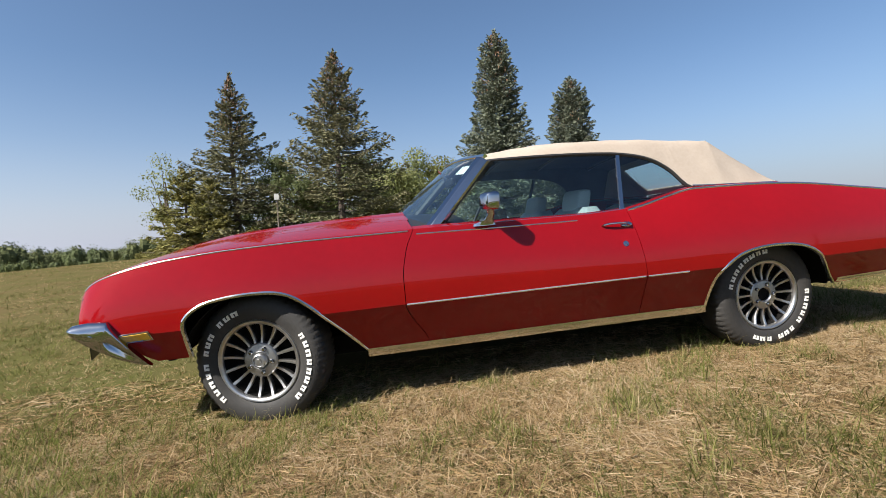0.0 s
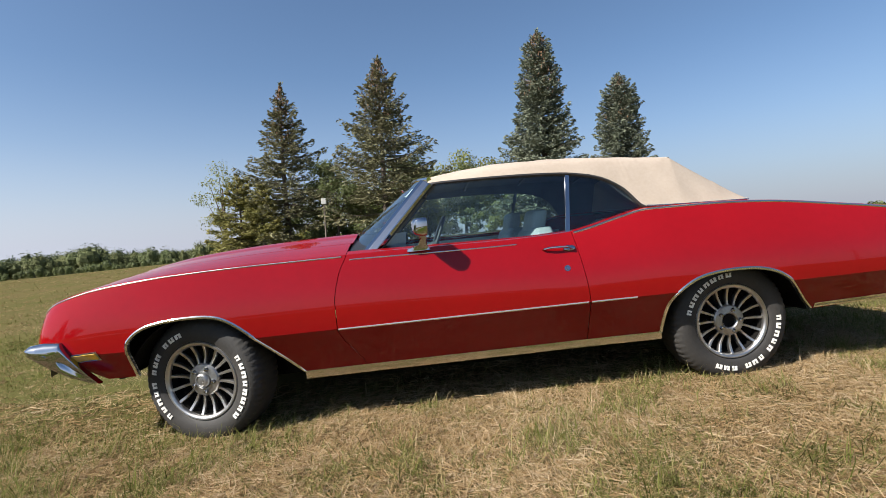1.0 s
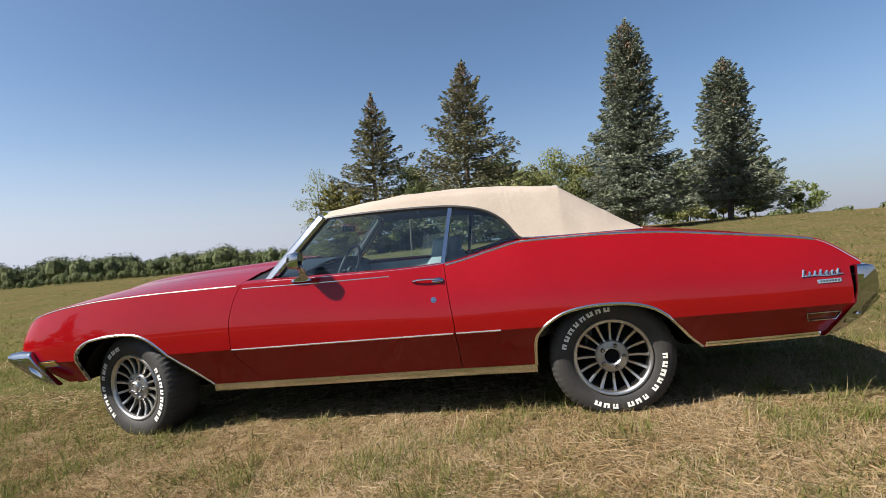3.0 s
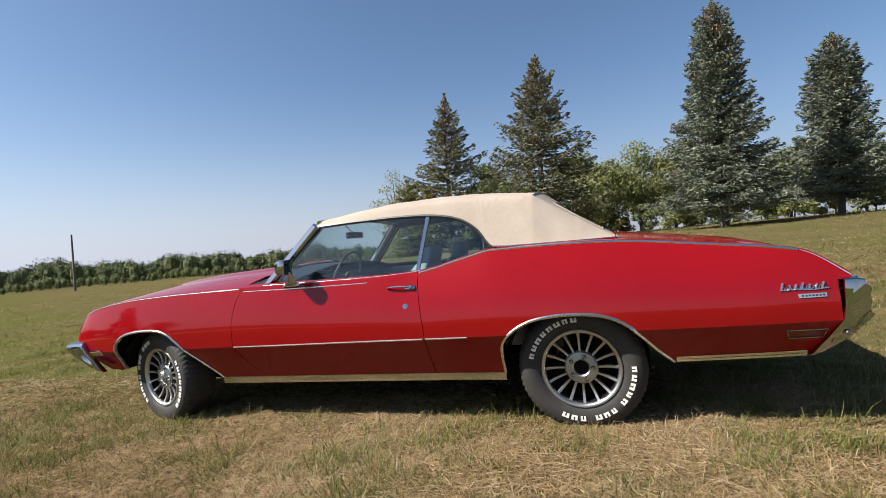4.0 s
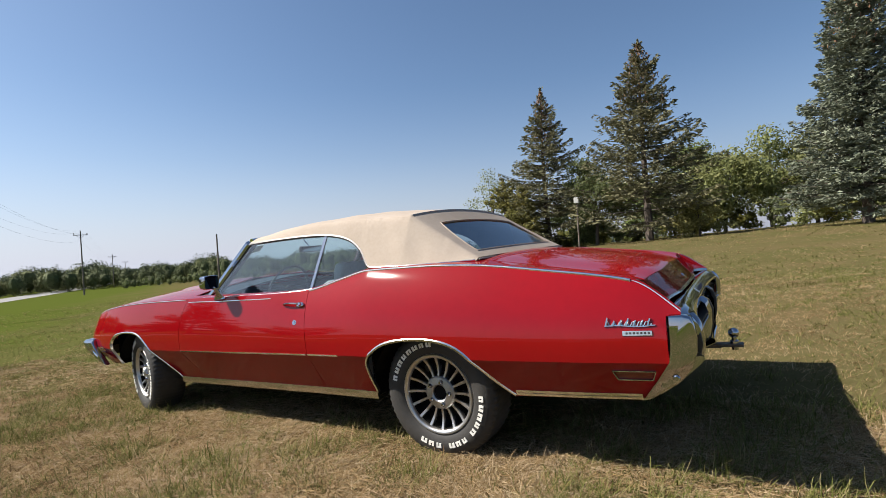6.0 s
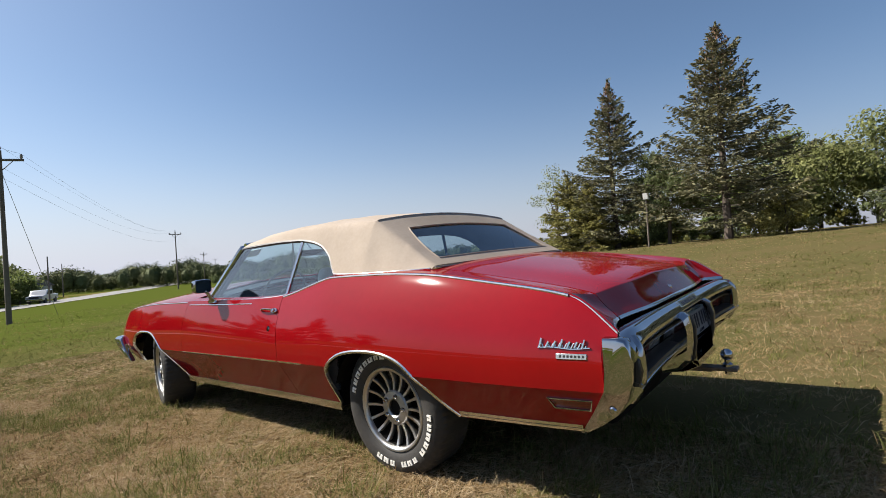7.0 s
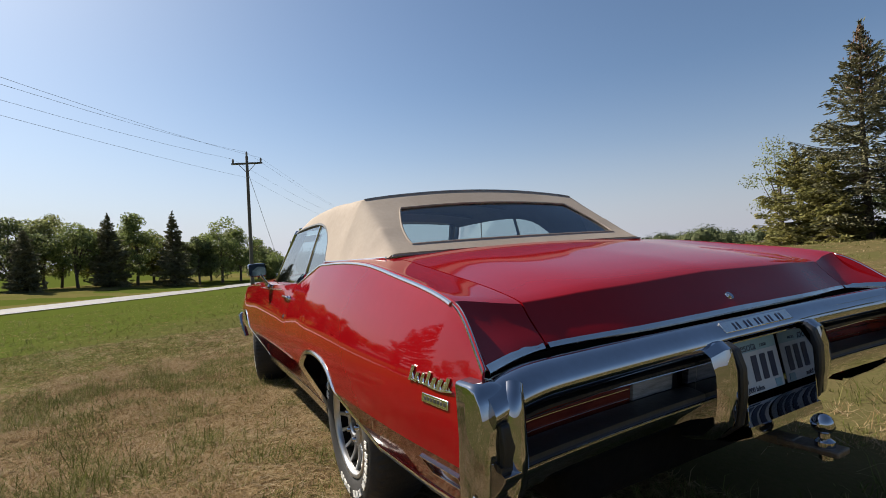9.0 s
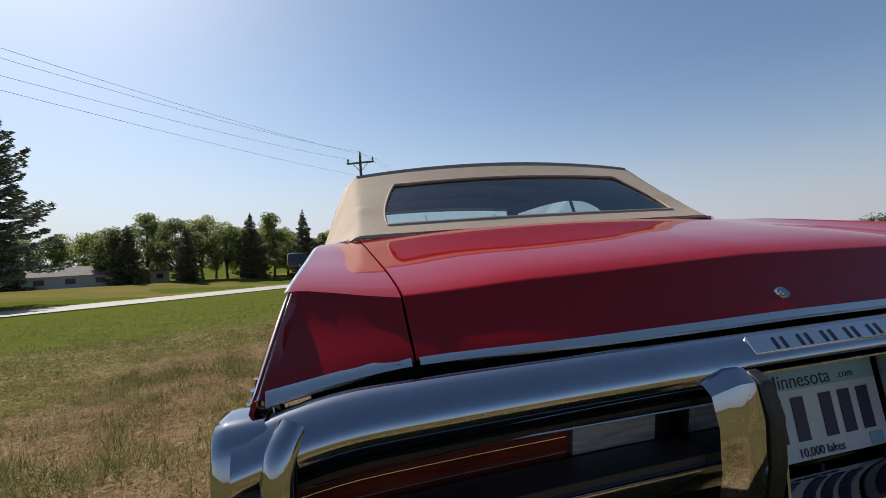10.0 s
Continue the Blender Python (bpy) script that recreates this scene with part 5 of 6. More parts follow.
def ribbon(name, o0, o1, s0, s1, lift, material, label, category, across=3, edge=0.0):
    rows = []
    ss = steps(s0, s1, int((s1 - s0) / 3))
    for k, q in enumerate(ss):
        row = []
        for i, o in enumerate(steps(o0, o1, across)):
            w = edge * noise.noise((q * 0.12, 5.0, 0)) if i == 0 else 0
            p = R_AT + R_DIR * q + R_NORM * (o + w)
            row.append((p.x, p.y, ground_z(p.x, p.y) + lift))
        rows.append(row)
    return tagged(part(name, loft(rows), material), label, category, kind="structure")


ribbon("road", 0.0, 8.2, -110, 330, 0.05, ROADTOP, "pale worn asphalt country road", "road")
ribbon("road_edge_line", 0.5, 0.62, -110, 330, 0.056, LINE, "faded white edge line on the road", "road marking", 1)
ribbon("lawn_beyond", 8.2, 46, -60, 90, 0.03, mat("lawn", (0.085, 0.088, 0.024), 0.95, second=(0.135, 0.110, 0.042), scale=0.12, fine=2, bump=0.9, bump_scale=20, spec=0.0), "dry olive lawn across the road", "lawn", 8)


# ---- trees ----
NEEDLE = mat("spruce_needles", (0.12, 0.121, 0.0624), 0.7, second=(0.177, 0.161, 0.0853), scale=0.5, fine=3, spread=0.45, spec=0.3, through_light=0.15)
BLUE_NEEDLE = mat("blue_spruce_needles", (0.12, 0.139, 0.096), 0.7, second=(0.163, 0.178, 0.125), scale=0.5, fine=3, spread=0.42, spec=0.3, through_light=0.15)
CONE = mat("brown_cones", (0.16, 0.08, 0.036), 0.8, second=(0.112, 0.06, 0.032), scale=2, fine=9, spread=0.3)
LEAF = mat("leaves", (0.139, 0.182, 0.0547), 0.6, second=(0.198, 0.218, 0.0745), scale=0.4, fine=3, spread=0.4, spec=0.3, through_light=0.52)
PALE_LEAF = mat("pale_leaves", (0.184, 0.211, 0.078), 0.6, second=(0.239, 0.239, 0.0918), scale=0.4, fine=3, spread=0.35, spec=0.3, through_light=0.52)
YELLOW_LEAF = mat("yellowing_leaves", (0.208, 0.184, 0.04), 0.6, second=(0.136, 0.144, 0.04), scale=0.5, fine=3, spread=0.4, spec=0.3, through_light=0.52)
DARK_LEAF = mat("dark_leaves", (0.112, 0.14, 0.052), 0.6, second=(0.152, 0.168, 0.072), scale=0.4, fine=3, spread=0.4, spec=0.3, through_light=0.52)
OLIVE = mat("olive_foliage", (0.190, 0.185, 0.062), 0.65, second=(0.270, 0.240, 0.088), scale=0.5, fine=3, spread=0.45, spec=0.2, through_light=0.4)
BARK = mat("bark", (0.104, 0.08, 0.064), 0.9, second=(0.056, 0.044, 0.036), scale=3, fine=25, bump=0.8, bump_scale=14)


def cards(centers, along, across, name, material, parent, label="", heart=()):
    """Many small four-cornered leaves or sprays in one mesh."""
    v = np.stack([centers - along, centers + across, centers + along, centers - across], 1)
    v = np.concatenate([v, *heart]).reshape(-1, 3)
    n = len(v) // 4
    me = bpy.data.meshes.new(name)
    me.vertices.add(n * 4)
    me.vertices.foreach_set("co", v.ravel())
    me.loops.add(n * 4)
    me.loops.foreach_set("vertex_index", np.arange(n * 4))
    me.polygons.add(n)
    me.polygons.foreach_set("loop_start", np.arange(n) * 4)
    me.update()
    me.validate()
    me.materials.append(material)
    ob = new(name, me)
    if parent:
        ob.parent = parent
    if label:
        ob["label"] = label
    return ob


def unit(v):
    return v / np.maximum(1e-9, np.linalg.norm(v, axis=1, keepdims=True))


def conifer(x, y, h, rad, seed, material, label, skirt=0.1, power=0.85, gaps=0.15, spray=0.42, rag=1.0, cones=0.0, pitch=0.021, name="spruce_tree", dens=1.0, group="spruces beyond the field"):
    """Trunk, whorls of drooping boughs, and sprays of needles along each bough."""
    q = np.random.default_rng(seed)
    tree = empty(name, None, Matrix.Translation((x, y, ground_z(x, y) - 0.05)))
    tagged(tree, label, "tree", group)
    bend = q.uniform(-0.15, 0.15, 2)
    part("trunk", tube([(bend[0] * math.sin(3 * t), bend[1] * math.sin(2.5 * t), h * t) for t in steps(0, 1, 10)], 0.2, 8, radii=[max(0.02, h * 0.019 * (1 - t) ** 0.8 + 0.01) for t in steps(0, 1, 10)]), BARK, tree)
    cen, alo, acr, bough = [], [], [], []
    z = h * skirt
    while z < h * 0.985:
        t = z / h
        reach = rad * (1 - t) ** power * (0.88 + 0.12 * math.sin(7 * t + seed))
        k = int(q.integers(6, 9)) if t < 0.9 else 5
        turn = q.uniform(0, math.tau)
        for i in range(k):
            if q.uniform() < gaps * (1 - 0.5 * t):
                continue
            a = turn + i * math.tau / k + q.normal(0, 0.18)
            length = max(0.14, reach * (1 + rag * (q.uniform(-0.40, 0.10) if q.uniform() < 0.9 else q.uniform(0.08, 0.22))))
            rise = (-0.30 + 0.80 * t) + q.normal(0, 0.07)
            d, sd = np.array([math.cos(a), math.sin(a), 0]), np.array([-math.sin(a), math.cos(a), 0])
            m = max(8, int(length * 34 * dens))
            f = np.sort(q.uniform(0.10, 1, m)) if t < 0.8 else np.linspace(0.05, 1, m)
            px = d[None, :] * (f * length)[:, None]
            px[:, 2] = z + q.normal(0, 0.05) + rise * f * length + 0.20 * length * f ** 3
            bough.append([tuple(px[0] * [0.2, 0.2, 1]), tuple(px[m // 2]), tuple(px[-1])])
            # twigs spread to both sides in a flat fan, sprays hang a little below them
            wide = (0.34 * length * np.sin(np.pi * np.clip(f * 0.80 + 0.12, 0, 1)) + 0.06) * (0.75 + 0.25 * np.sin(f * length * 9 + i))
            for side in (-1, 0, 1):
                off = sd[None, :] * (side * wide * q.uniform(0.15, 1.0, m))[:, None] + d[None, :] * (abs(side) * wide * 0.35)[:, None]
                off[:, 2] -= np.abs(wide) * 0.22 * abs(side) + q.uniform(0, 0.07, m) * (1.6 - t)
                al = d[None, :] * 0.7 + sd[None, :] * (0.75 * side) + q.normal(0, 0.28, (m, 3))
                al[:, 2] += q.normal(0.05 if t > 0.6 else -0.15, 0.15, m)
                al = unit(al) * (spray * q.uniform(0.22, 0.52, m) * (0.5 + 0.5 * min(1, length)))[:, None]
                cen.append(px + off), alo.append(al), acr.append(unit(np.cross(al, q.normal(0, 1, (m, 3)) + [0, 0, 0.3])) * (np.linalg.norm(al, axis=1) * 0.30)[:, None])
        z += h * pitch * q.uniform(0.75, 1.25)
    tip = np.stack([q.normal(0, 0.05, 30), q.normal(0, 0.05, 30), h * q.uniform(0.96, 1.015, 30)], 1)
    al = unit(q.normal(0, 0.5, (30, 3)) + [0, 0, 0.8]) * 0.16
    cen.append(tip), alo.append(al), acr.append(unit(np.cross(al, q.normal(0, 1, (30, 3)))) * 0.05)
    cards(np.concatenate(cen), np.concatenate(alo), np.concatenate(acr), "needles", material, tree)
    part("bough_wood", stems(bough), BARK, tree)["kind"] = "stuff"
    if cones:
        m = int(420 * cones)
        t = 1.0 - 0.34 * q.uniform(0.02, 1, m) ** 1.4
        a = q.uniform(0, math.tau, m)
        rr = rad * (1 - t) ** power * q.uniform(0.15, 0.80, m) + 0.04
        c = np.stack([rr * np.cos(a), rr * np.sin(a), t * h - 0.08], 1)
        al = np.tile([0, 0, 0.075], (m, 1)) + q.normal(0, 0.02, (m, 3))
        cards(c, al, unit(np.cross(al, q.normal(0, 1, (m, 3)))) * 0.035, "cone_cluster", CONE, tree, "hanging brown cones")["kind"] = "stuff"
    return tree


def stems(lines):
    """Thin three-sided branches in one mesh."""
    bm = bmesh.new()
    for p in lines:
        prev = None
        for (x, y, z), r in zip(p, (0.035, 0.022, 0.008)):
            ring = [bm.verts.new((x + r * u, y + r * w, z + r * e)) for u, w, e in ((0, 0, 1), (0.8, 0.3, -0.5), (-0.8, -0.3, -0.5))]
            if prev:
                for k in range(3):
                    bm.faces.new((prev[k], prev[(k + 1) % 3], ring[(k + 1) % 3], ring[k]))
            prev = ring
    return bm


def broadleaf(x, y, h, rad, seed, material, label, low=0.15, clumps=34, leaf=0.16, per=230, name="tree", category="tree", group="broadleaf trees round the field", lift=0.0):
    """Trunk and limbs, and a crown of many loose clumps of leaves with gaps between them."""
    q = np.random.default_rng(seed)
    tree = empty(name, None, Matrix.Translation((x, y, ground_z(x, y) - 0.05 + lift)))
    tagged(tree, label, category, group)
    cen = []
    for k in range(clumps):
        u = q.normal(0, 1, 3)
        u /= np.linalg.norm(u)
        f = q.uniform(0.25, 1.0) ** 0.6
        zc = low + (1 - low) * (0.5 + 0.5 * u[2] * f)
        taper = 1.0 if zc < 0.6 else 1.0 - 0.45 * (zc - 0.6) / 0.4
        cen.append((u[0] * rad * f * taper * 0.9, u[1] * rad * f * taper * 0.9, h * min(0.97, zc)))
    limbs = [tube([(0, 0, 0), (q.normal(0, 0.05) * h * 0.3, q.normal(0, 0.05) * h * 0.3, h * 0.35), (q.normal(0, 0.1), q.normal(0, 0.1), h * 0.7)], 0.1, 7, radii=[h * 0.022, h * 0.015, h * 0.006])]
    for c in cen[::3]:
        s0 = h * q.uniform(0.15, 0.4)
        limbs.append(tube([(0, 0, s0), (c[0] * 0.5, c[1] * 0.5, (s0 + c[2]) * 0.52), c], 0.03, 5, radii=[h * 0.009, h * 0.005, 0.008]))
    part("trunk", join(*limbs), BARK, tree)
    C, A, B = [], [], []
    for c in cen:
        s = rad * q.uniform(0.26, 0.44)
        p = q.normal(0, 1, (per, 3))
        p = p / np.linalg.norm(p, axis=1, keepdims=True) * (q.uniform(0.2, 1, (per, 1)) ** 0.5) * s * np.array([1.1, 1.1, 0.75])
        out = unit(p / s + q.normal(0, 0.45, (per, 3)) + [0, 0, 0.2])
        al = unit(np.cross(out, q.normal(0, 1, (per, 3)))) * (leaf * q.uniform(0.5, 1.1, per))[:, None]
        C.append(np.array(c) + p), A.append(al), B.append(unit(np.cross(out, al)) * (np.linalg.norm(al, axis=1) * 0.55)[:, None])
    C = np.concatenate(C)
    C[:, 2] = np.maximum(C[:, 2], 0.05)
    cards(C, np.concatenate(A), np.concatenate(B), "crown", material, tree)
    return tree


conifer(-7.06, 29.6, 11.1, 4.8, 11, NEEDLE, "tall olive-green spruce with ragged drooping boughs", 0.12, 0.86, 0.38, 0.31, dens=0.9, cones=1.5, pitch=0.030)
conifer(-0.49, 28.66, 12.05, 5.7, 12, NEEDLE, "broad olive-green spruce with brown cones near its top", 0.10, 0.78, 0.36, 0.32, dens=0.9, cones=2.2, pitch=0.029)
conifer(8.85, 24.2, 11.25, 3.5, 13, BLUE_NEEDLE, "dense bluish spruce with a brown pointed crown", 0.11, 0.62, 0.08, 0.27, rag=0.55, dens=1.15, cones=1.7, pitch=0.020)
conifer(15.6, 29.0, 9.9, 3.9, 14, BLUE_NEEDLE, "smaller dense spruce with a bare lower trunk", 0.13, 0.70, 0.14, 0.29, rag=0.65, dens=1.1, cones=1.2, pitch=0.022)
conifer(-9.9, 28.6, 5.2, 2.9, 31, OLIVE, "low olive-green spruce with loose spreading boughs", 0.05, 0.62, 0.34, 0.36, pitch=0.055, dens=0.95)
conifer(-8.2, 27.9, 4.4, 2.3, 32, OLIVE, "bushy olive spruce under the tall ones", 0.05, 0.6, 0.3, 0.36, pitch=0.055, dens=0.95)
broadleaf(-3.9, 29.8, 6.0, 2.3, 33, DARK_LEAF, "olive-green tree between two spruces", 0.05, 34, 0.10, 320)
broadleaf(-11.2, 29.5, 6.6, 1.9, 34, PALE_LEAF, "thin half-bare tree with pale leaves and bare twigs", 0.3, 20, 0.08, 90)
broadleaf(2.2, 28.2, 2.6, 1.6, 35, OLIVE, "low olive-green bush at the foot of a spruce", 0.03, 20, 0.09, 240, "shrub", "shrub", "shrubs along the field's edge")
broadleaf(-6.4, 33.5, 3.8, 1.9, 36, DARK_LEAF, "dark green bush behind the tall spruces", 0.03, 22, 0.11, 200, "shrub", "shrub", "shrubs along the field's edge")
K = np.random.default_rng(5)
for i, (x, y, h, rd, m, lab) in enumerate([
        (3.2, 41, 6.6, 3.4, PALE_LEAF, "pale green broadleaf tree behind the spruces"), (6.4, 44, 7.6, 3.6, PALE_LEAF, "tall pale green broadleaf tree behind the spruces"),
        (12, 40, 5.2, 3.0, LEAF, "green tree at the field's edge"), (17, 41, 5.4, 3.0, LEAF, "green tree at the field's edge"), (21, 39, 4.6, 2.8, PALE_LEAF, "pale green tree at the field's edge"),
        (-3, 44, 5.4, 3.0, LEAF, "green tree at the field's edge"), (1.0, 47, 8.2, 3.8, LEAF, "tall green tree at the field's edge"), (9.5, 46, 7.0, 3.4, YELLOW_LEAF, "yellowing tree at the field's edge")]):
    broadleaf(x, y, h, rd, 50 + i, m, lab)
for i in range(26):
    x = -14 + i * 1.55 + K.uniform(-0.5, 0.5)
    y = 38 + K.uniform(-1.5, 3) + (2 if x < -5 else 0)
    broadleaf(x, y, K.uniform(1.4, 2.9), K.uniform(1.0, 1.7), 80 + i, [LEAF, YELLOW_LEAF, DARK_LEAF, PALE_LEAF][int(K.integers(0, 4))], "shrub in the overgrown field margin", 0.02, 12, 0.13, 130, "shrub", "shrub", "shrubs along the field's edge")
for i in range(9):
    x = -11 + i * 1.1 + K.uniform(-0.4, 0.4)
    broadleaf(x, 31 + K.uniform(0, 2.5), K.uniform(0.9, 1.8), K.uniform(0.8, 1.2), 120 + i, [YELLOW_LEAF, LEAF][i % 2], "low yellow-green shrub behind the spruces", 0.02, 9, 0.12, 110, "shrub", "shrub", "shrubs along the field's edge")


def at(az, d, ex=4.0, ey=-1.5):
    """A place by its bearing from the end of the walk."""
    return ex + d * math.sin(radians(az)), ey + d * math.cos(radians(az))


# trees across the road
for i, (az, d, h, rd, m) in enumerate([(-128, 70, 9, 3.6, DARK_LEAF), (-123, 78, 8, 3.6, LEAF), (-110.9, 82, 7.4, 2.8, LEAF), (-109.5, 76, 6.6, 2.6, DARK_LEAF), (-106.6, 84, 10.4, 3.4, LEAF), (-104, 78, 9.0, 3.4, DARK_LEAF), (-101.6, 84, 9.6, 3.6, PALE_LEAF), (-99.2, 80, 8.4, 3.2, LEAF),
                                      (-94.4, 82, 9.2, 3.2, LEAF), (-93.0, 88, 8.8, 3.2, YELLOW_LEAF), (-88.8, 82, 7.0, 2.6, DARK_LEAF), (-86.6, 84, 9.3, 3.8, LEAF), (-84.8, 88, 8.8, 3.6, LEAF), (-83.0, 96, 6.2, 3.0, PALE_LEAF), (-97.8, 90, 8, 3, YELLOW_LEAF), (-90.0, 90, 7.6, 3.4, LEAF), (-95.6, 92, 8.6, 3.4, PALE_LEAF), (-100.4, 94, 8.6, 3.6, LEAF), (-105.4, 94, 9.4, 3.6, PALE_LEAF), (-110.8, 92, 8.0, 3.6, LEAF), (-114.0, 94, 7.6, 3.4, LEAF), (-117, 90, 8, 3.4, DARK_LEAF), (-87.7, 94, 8.0, 3.4, LEAF), (-81.4, 92, 4.6, 2.6, LEAF)]):
    x, y = at(az, d)
    broadleaf(x, y, h * 1.1, rd, 200 + i, m, "green broadleaf tree across the road", 0.14, 34, 0.20, 190, group="trees across the road")
for i, (az, d, h, rd) in enumerate([(-96.7, 80, 10.0, 3.6), (-91.1, 80, 10.8, 3.2), (-108.2, 74, 7.6, 2.8), (-117.4, 74, 7.6, 3.2), (-103, 72, 7.0, 2.6)]):
    x, y = at(az, d)
    conifer(x, y, h, rd, 300 + i, NEEDLE, "dark conifer across the road", 0.06, 0.8, 0.12, 0.62, name="conifer", dens=0.45, pitch=0.03, group="trees across the road")
x, y = at(-118.2, 44)
conifer(x, y, 13.2, 5.0, 320, BLUE_NEEDLE, "large open pine with long spreading boughs", 0.16, 0.50, 0.30, 0.5, pitch=0.058, dens=1.0, name="pine_tree", group="trees across the road")
broadleaf(*at(-82.0, 100), 6.5, 4.0, 340, DARK_LEAF, "dark green tree beside the far road", 0.05, 30, 0.3, 130, group="trees across the road")


def wood(name, bearings, d0, d1, h0, h1, seed, material, label, per=120, leaf=0.6, step=0.5):
    """A far belt of woodland: many small crowns of loose leaves in one sheet of stuff."""
    q = np.random.default_rng(seed)
    C, A, B, H = [], [], [], []
    az = bearings[0]
    while az < bearings[1]:
        for row in range(2):
            d = q.uniform(d0, d1)
            x, y = at(az + q.uniform(-0.4, 0.4), d, 2, 0)
            h = q.uniform(h0, h1) * (0.8 + 0.2 * math.sin(az * 0.9) * math.sin(az * 0.37 + 1))
            rd = h * q.uniform(0.27, 0.44)
            p = q.normal(0, 1, (per, 3))
            p = p / np.linalg.norm(p, axis=1, keepdims=True) * q.uniform(0.62, 1.04, (per, 1)) * [rd, rd, h * 0.50]
            # the shaded inner leaves: an uneven, closed mass deep inside the outer ones
            bump = 1 + q.normal(0, 0.10, (6, 9))
            bump[:, -1] = bump[:, 0]
            la, lo = np.meshgrid(np.linspace(-1.5, 1.5, 6), np.linspace(0, math.tau, 9), indexing="ij")
            g = np.stack([np.cos(la) * np.cos(lo) * rd, np.cos(la) * np.sin(lo) * rd, np.sin(la) * h * 0.5], 2) * (0.60 * bump)[:, :, None] + [x, y, ground_z(x, y) + h * 0.46]
            H.append(np.stack([g[:-1, :-1], g[:-1, 1:], g[1:, 1:], g[1:, :-1]], 2).reshape(-1, 4, 3))
            out = unit(p / [rd, rd, h * 0.5] + q.normal(0, 0.28, (per, 3)))
            al = unit(np.cross(out, q.normal(0, 1, (per, 3)))) * (leaf * q.uniform(0.5, 1.2, per))[:, None]
            C.append(p + [x, y, ground_z(x, y) + h * 0.46]), A.append(al), B.append(unit(np.cross(out, al)) * leaf * 0.7)
        az += step
    return tagged(cards(np.concatenate(C), np.concatenate(A), np.concatenate(B), name, material, None, heart=H), label, "woodland", kind="stuff")


HAZY_LEAF = mat("far_leaves", (0.070, 0.092, 0.040), 0.7, second=(0.125, 0.130, 0.055), scale=0.09, fine=0.5, spread=0.22, spec=0.1, through_light=0.12)
HAZY_DARK = mat("far_dark_leaves", (0.052, 0.070, 0.040), 0.7, second=(0.080, 0.095, 0.052), scale=0.09, fine=0.5, spread=0.22, spec=0.1, through_light=0.12)
# the hills' trees have the blue of distant haze mixed into their base colour
HAZE_BLUE_HILL = mat("haze_tinted_hill_trees", (0.096, 0.124, 0.104), 0.8, second=(0.12, 0.144, 0.116), scale=0.02, fine=0.1, spread=0.2, spec=0.0)
wood("far_wood", (-80, -22), 140, 170, 5.2, 8.4, 400, HAZY_LEAF, "green woodland edge beyond the field", 300, 0.22, 0.42)
wood("far_wood_dark", (-80, -30), 168, 200, 7.4, 9.8, 401, HAZY_DARK, "darker woodland behind the field's edge", 190, 0.32, 0.45)
wood("hedge", (-66, -24), 112, 140, 1.6, 3.4, 402, DARK_LEAF, "pale green scrub along the field", 110, 0.15, 0.5)
wood("field_scrub", (-24, -12), 60, 90, 1.2, 2.2, 403, YELLOW_LEAF, "scrub beyond the field", 130, 0.18, 0.7)
wood("far_wood_east", (18, 60), 190, 260, 4.5, 7.0, 404, HAZY_LEAF, "far woodland on the rise", 200, 0.5, 0.8)
wood("hill_wood", (-92, -10), 420, 520, 9, 13, 405, HAZE_BLUE_HILL, "distant wooded hills with bluish haze in their colour", 80, 1.1, 0.42)
wood("far_wood_west", (-92, -76), 190, 250, 5.2, 7.6, 406, HAZY_LEAF, "distant trees along the road", 300, 0.28, 0.32)
wood("east_scrub", (20, 50), 90, 130, 0.6, 1.2, 407, YELLOW_LEAF, "low scrub on the rise", 80, 0.2, 0.9)

# ---- poles and wires ----
POLEWOOD = mat("weathered_pole", (0.17, 0.14, 0.115), 0.9, second=(0.10, 0.085, 0.07), scale=2, fine=30, bump=0.5, bump_scale=20, stretch=(1, 1, 0.2))
WIRE = mat("wire", (0.36, 0.36, 0.38), 0.5, 0.6, second=(0.2, 0.2, 0.2))
INSUL = mat("insulator", (0.25, 0.22, 0.20), 0.3, second=(0.18, 0.16, 0.15))
P_DIR = Vector((-0.885, 0.466, 0))
P_SIDE = Vector((0.466, 0.885, 0))


def pole(x, y, top, cross=True, r=0.115, label="weathered wooden utility pole with a crossarm"):
    z = ground_z(x, y)
    p = empty("utility_pole", None, Matrix.Translation((x, y, z - 0.1)))
    tagged(p, label, "utility pole", "poles along the road")
    h = top - z + 0.1
    part("mast", tube([(0, 0, h * t) for t in steps(0, 1, 6)], r, 10, radii=[r * (1 - 0.35 * t) for t in steps(0, 1, 6)]), POLEWOOD, p)
    if cross:
        a = P_SIDE * 0.88
        part("crossarm", tube([Vector((0, 0, h - 0.45)) - a, Vector((0, 0, h - 0.45)) + a], 0.06, 6), POLEWOOD, p)
        for k in (-1, 1):
            part("brace", tube([Vector((0, 0, h - 1.0)), Vector((0, 0, h - 0.48)) + P_SIDE * (0.5 * k)], 0.02, 5), POLEWOOD, p)
        for k in (-0.8, 0.0, 0.8):
            base = Vector((0, 0, h - (0.40 if k else 0.0))) + P_SIDE * k
            part("insulator", tube([base, base + Vector((0, 0, 0.08)), base + Vector((0, 0, 0.16)), base + Vector((0, 0, 0.24))], 0.05, 8, radii=[0.03, 0.06, 0.06, 0.03]), INSUL, p)
    return p


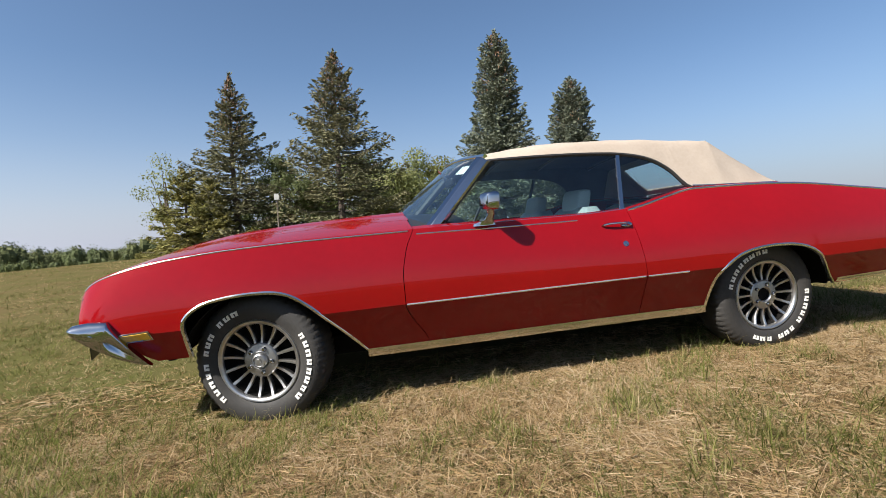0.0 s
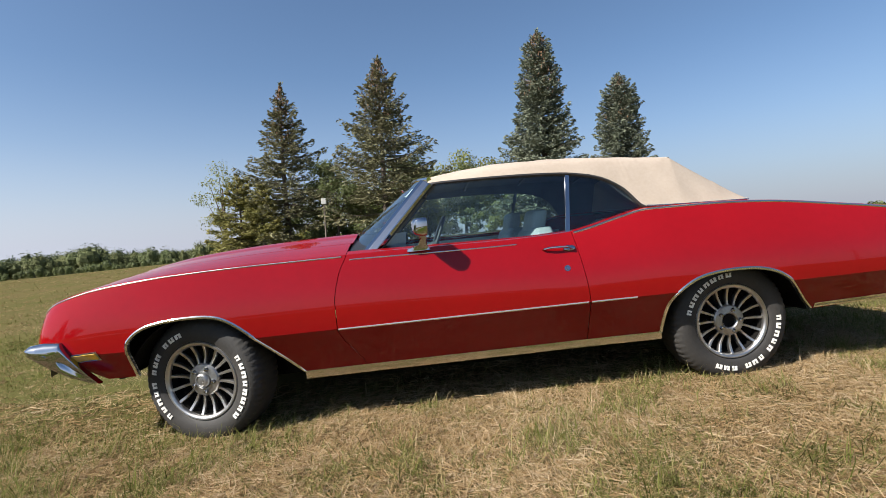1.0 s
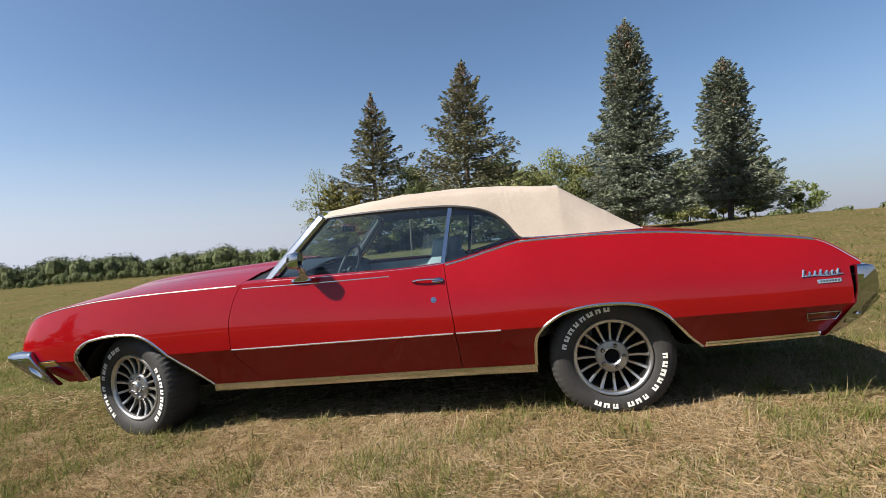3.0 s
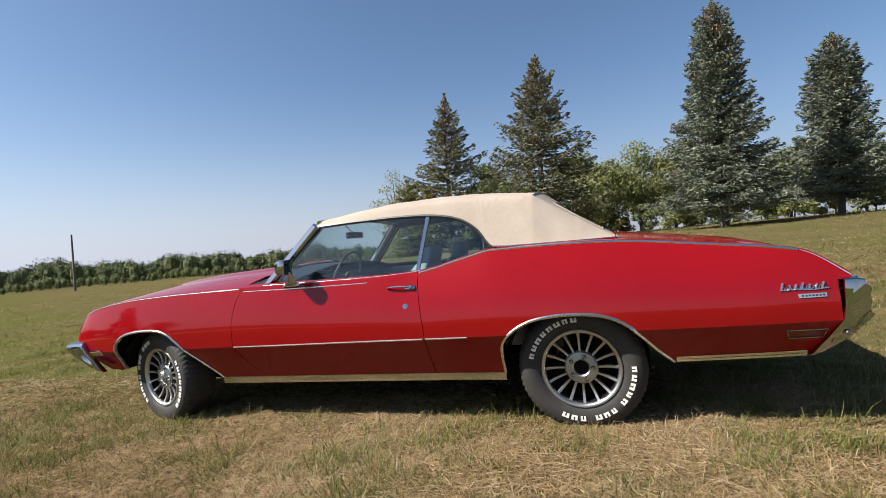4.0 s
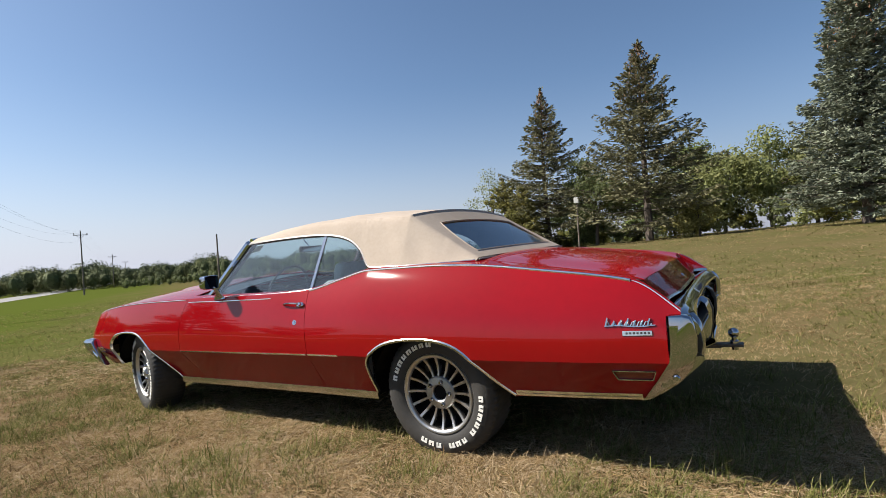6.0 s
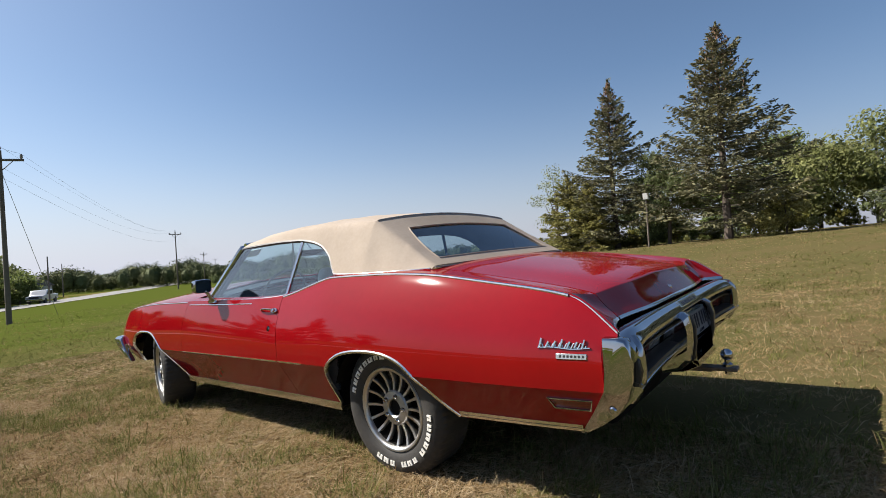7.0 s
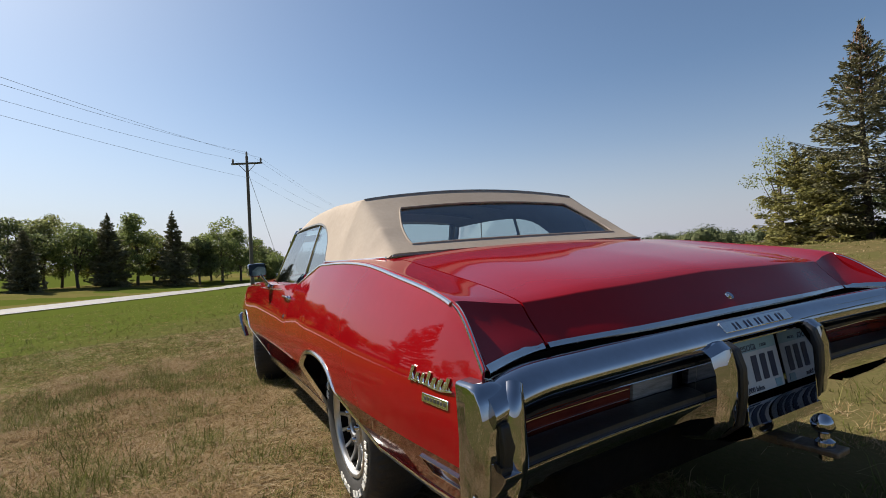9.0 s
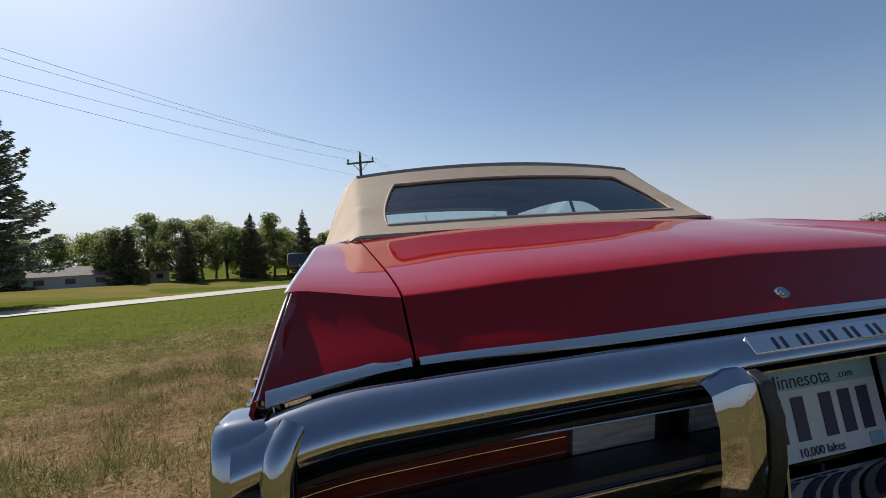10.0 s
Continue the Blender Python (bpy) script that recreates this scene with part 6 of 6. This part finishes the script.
POLES = [(31.0, -27.2, 7.0), (-25.2, 1.9, 7.15), (-80.0, 31.0, 7.3), (-135.0, 60.0, 5.3), (-190, 89, 4.6)]
for x, y, t in POLES:
    pole(x, y, t)
for (x0, y0, t0), (x1, y1, t1) in zip(POLES, POLES[1:]):
    for k, dz in ((-0.8, -0.16), (0.0, 0.20), (0.8, -0.16), (0.1, -1.3)):
        sag = 1.3 if x0 < 0 else (1.05 if dz < -1 else 1.65 if k else 1.95)
        a, b = Vector((x0, y0, t0 + dz)) + P_SIDE * k, Vector((x1, y1, t1 + dz)) + P_SIDE * k
        line = tube([a.lerp(b, t) - Vector((0, 0, 4 * sag * t * (1 - t))) for t in steps(0, 1, 20)], 0.0048, 4)
        tagged(part("power_line", line, WIRE), "thin sagging power line between poles", "power line", "lines between the poles")
pole(-54.2, 36.0, 5.1, False, 0.13, "plain grey wooden pole standing in the field")
pole(*at(-79.4, 82), 3.9, False, 0.11, "slim wooden pole across the road")
pole(*at(-78.2, 118), 3.6, False, 0.11, "slim wooden pole far along the road")
guy = [Vector((-25.2, 1.9, 6.3)), Vector((-29.5, 4.6, ground_z(-29.5, 4.6)))]
tagged(part("guy_wire", tube(guy, 0.012, 4), WIRE), "steel guy wire from pole to ground", "guy wire")

# ---- houses and a far pickup ----
SIDING = mat("pale_siding", (0.449, 0.449, 0.428), 0.7, second=(0.381, 0.381, 0.36), scale=0.6, fine=6, stretch=(1, 1, 8))
SHINGLE = mat("roof_shingle", (0.16, 0.15, 0.15), 0.9, second=(0.11, 0.10, 0.10), scale=1, fine=9, bump=0.4)
DARKPANE = mat("dark_window", (0.03, 0.035, 0.04), 0.1, second=(0.05, 0.055, 0.06), scale=1, fine=5)


def house(az, d, w, dp, h, turn, label):
    x, y = at(az, d)
    b = empty("house", None, pose(x, y, ground_z(x, y) - 0.1, 0, 0, turn))
    tagged(b, label, "house", "houses across the road")
    part("wall", box(-w / 2, w / 2, -dp / 2, dp / 2, 0, h), SIDING, b)
    part("roof", prism([(-dp / 2 - 0.4, h), (dp / 2 + 0.4, h), (0, h + dp * 0.28)], "x", -w / 2 - 0.3, w / 2 + 0.3), SHINGLE, b)
    for k in range(int(w / 3)):
        cx = -w / 2 + 1.6 + k * 3
        for s in (-1, 1):
            win = part("window", box(cx - 0.5, cx + 0.5, s * dp / 2 - 0.03, s * dp / 2 + 0.03, h * 0.4, h * 0.8), DARKPANE, b)
            part("window_frame", join(box(cx - 0.58, cx + 0.58, s * (dp / 2 + 0.03) - 0.02, s * (dp / 2 + 0.03) + 0.02, h * 0.8, h * 0.84), box(cx - 0.58, cx + 0.58, s * (dp / 2 + 0.03) - 0.02, s * (dp / 2 + 0.03) + 0.02, h * 0.36, h * 0.4)), SIDING, win)
    return b


house(-113.0, 76, 9, 4, 1.7, 115, "low pale house with a dark roof among trees")
house(-107.6, 95, 9, 5, 2.0, 110, "low pale outbuilding behind trees")
house(-81.6, 118, 9, 6, 2.2, 40, "small house beside the far road")
house(48.6, 62, 9, 3, 1.3, 30, "pale low shed on the rise beyond the field")
post = empty("nest_box_post", None, Matrix.Translation((-4.1, 26.3, ground_z(-4.1, 26.3) - 0.05)))
tagged(post, "slim grey post with a small box near its top", "post")
part("post_shaft", tube([(0, 0, 0), (0, 0, 3.1)], 0.05, 8), POLEWOOD, post)
part("post_box", box(-0.14, 0.14, -0.12, 0.12, 2.75, 3.1), SIDING, post, bevel=0.01)
TRUCKPAINT = mat("silver_paint", (0.55, 0.56, 0.57), 0.3, 0.3, second=(0.5, 0.5, 0.52), coat=0.6)
tp = R_AT + R_DIR * 43 + R_NORM * 5.6
truck = empty("pickup_truck", None, pose(tp.x, tp.y, ground_z(tp.x, tp.y) + 0.05, 0, 0, math.degrees(math.atan2(R_DIR.y, R_DIR.x)) + 180))
tagged(truck, "silver pickup truck on the country road", "pickup truck")
part("body", prism([(-2.7, 0.45), (2.6, 0.45), (2.7, 0.7), (2.65, 1.05), (1.5, 1.15), (0.9, 1.75), (-0.6, 1.8), (-0.9, 1.15), (-2.7, 1.15)], "y", -0.95, 0.95), TRUCKPAINT, truck, bevel=0.08)
part("windshield", prism([(1.42, 1.17), (1.46, 1.17), (0.94, 1.70), (0.90, 1.70)], "y", -0.82, 0.82), DARKPANE, truck)
for s in (-1, 1):
    part("side_window", prism([(1.25, 1.2), (0.85, 1.65), (-0.5, 1.68), (-0.65, 1.2)], "y", s * 0.94, s * 0.96), DARKPANE, truck)
    part("headlight", box(2.62, 2.72, s * 0.72 - 0.17, s * 0.72 + 0.17, 0.78, 0.98), CLEARLENS, truck)
    for wx in (-1.7, 1.7):
        wb = turned([(0.0, -0.12), (0.24, -0.12), (0.37, -0.10), (0.39, 0.0), (0.37, 0.10), (0.0, 0.12)], 20)
        wb.transform(Matrix.Translation((wx, s * 0.85, 0.39)))
        part("wheel", wb, RUBBER, truck)
part("bumper", box(2.65, 2.78, -0.9, 0.9, 0.48, 0.66), CHROME, truck)
part("grille", box(2.66, 2.73, -0.52, 0.52, 0.72, 1.0), BLACK, truck)
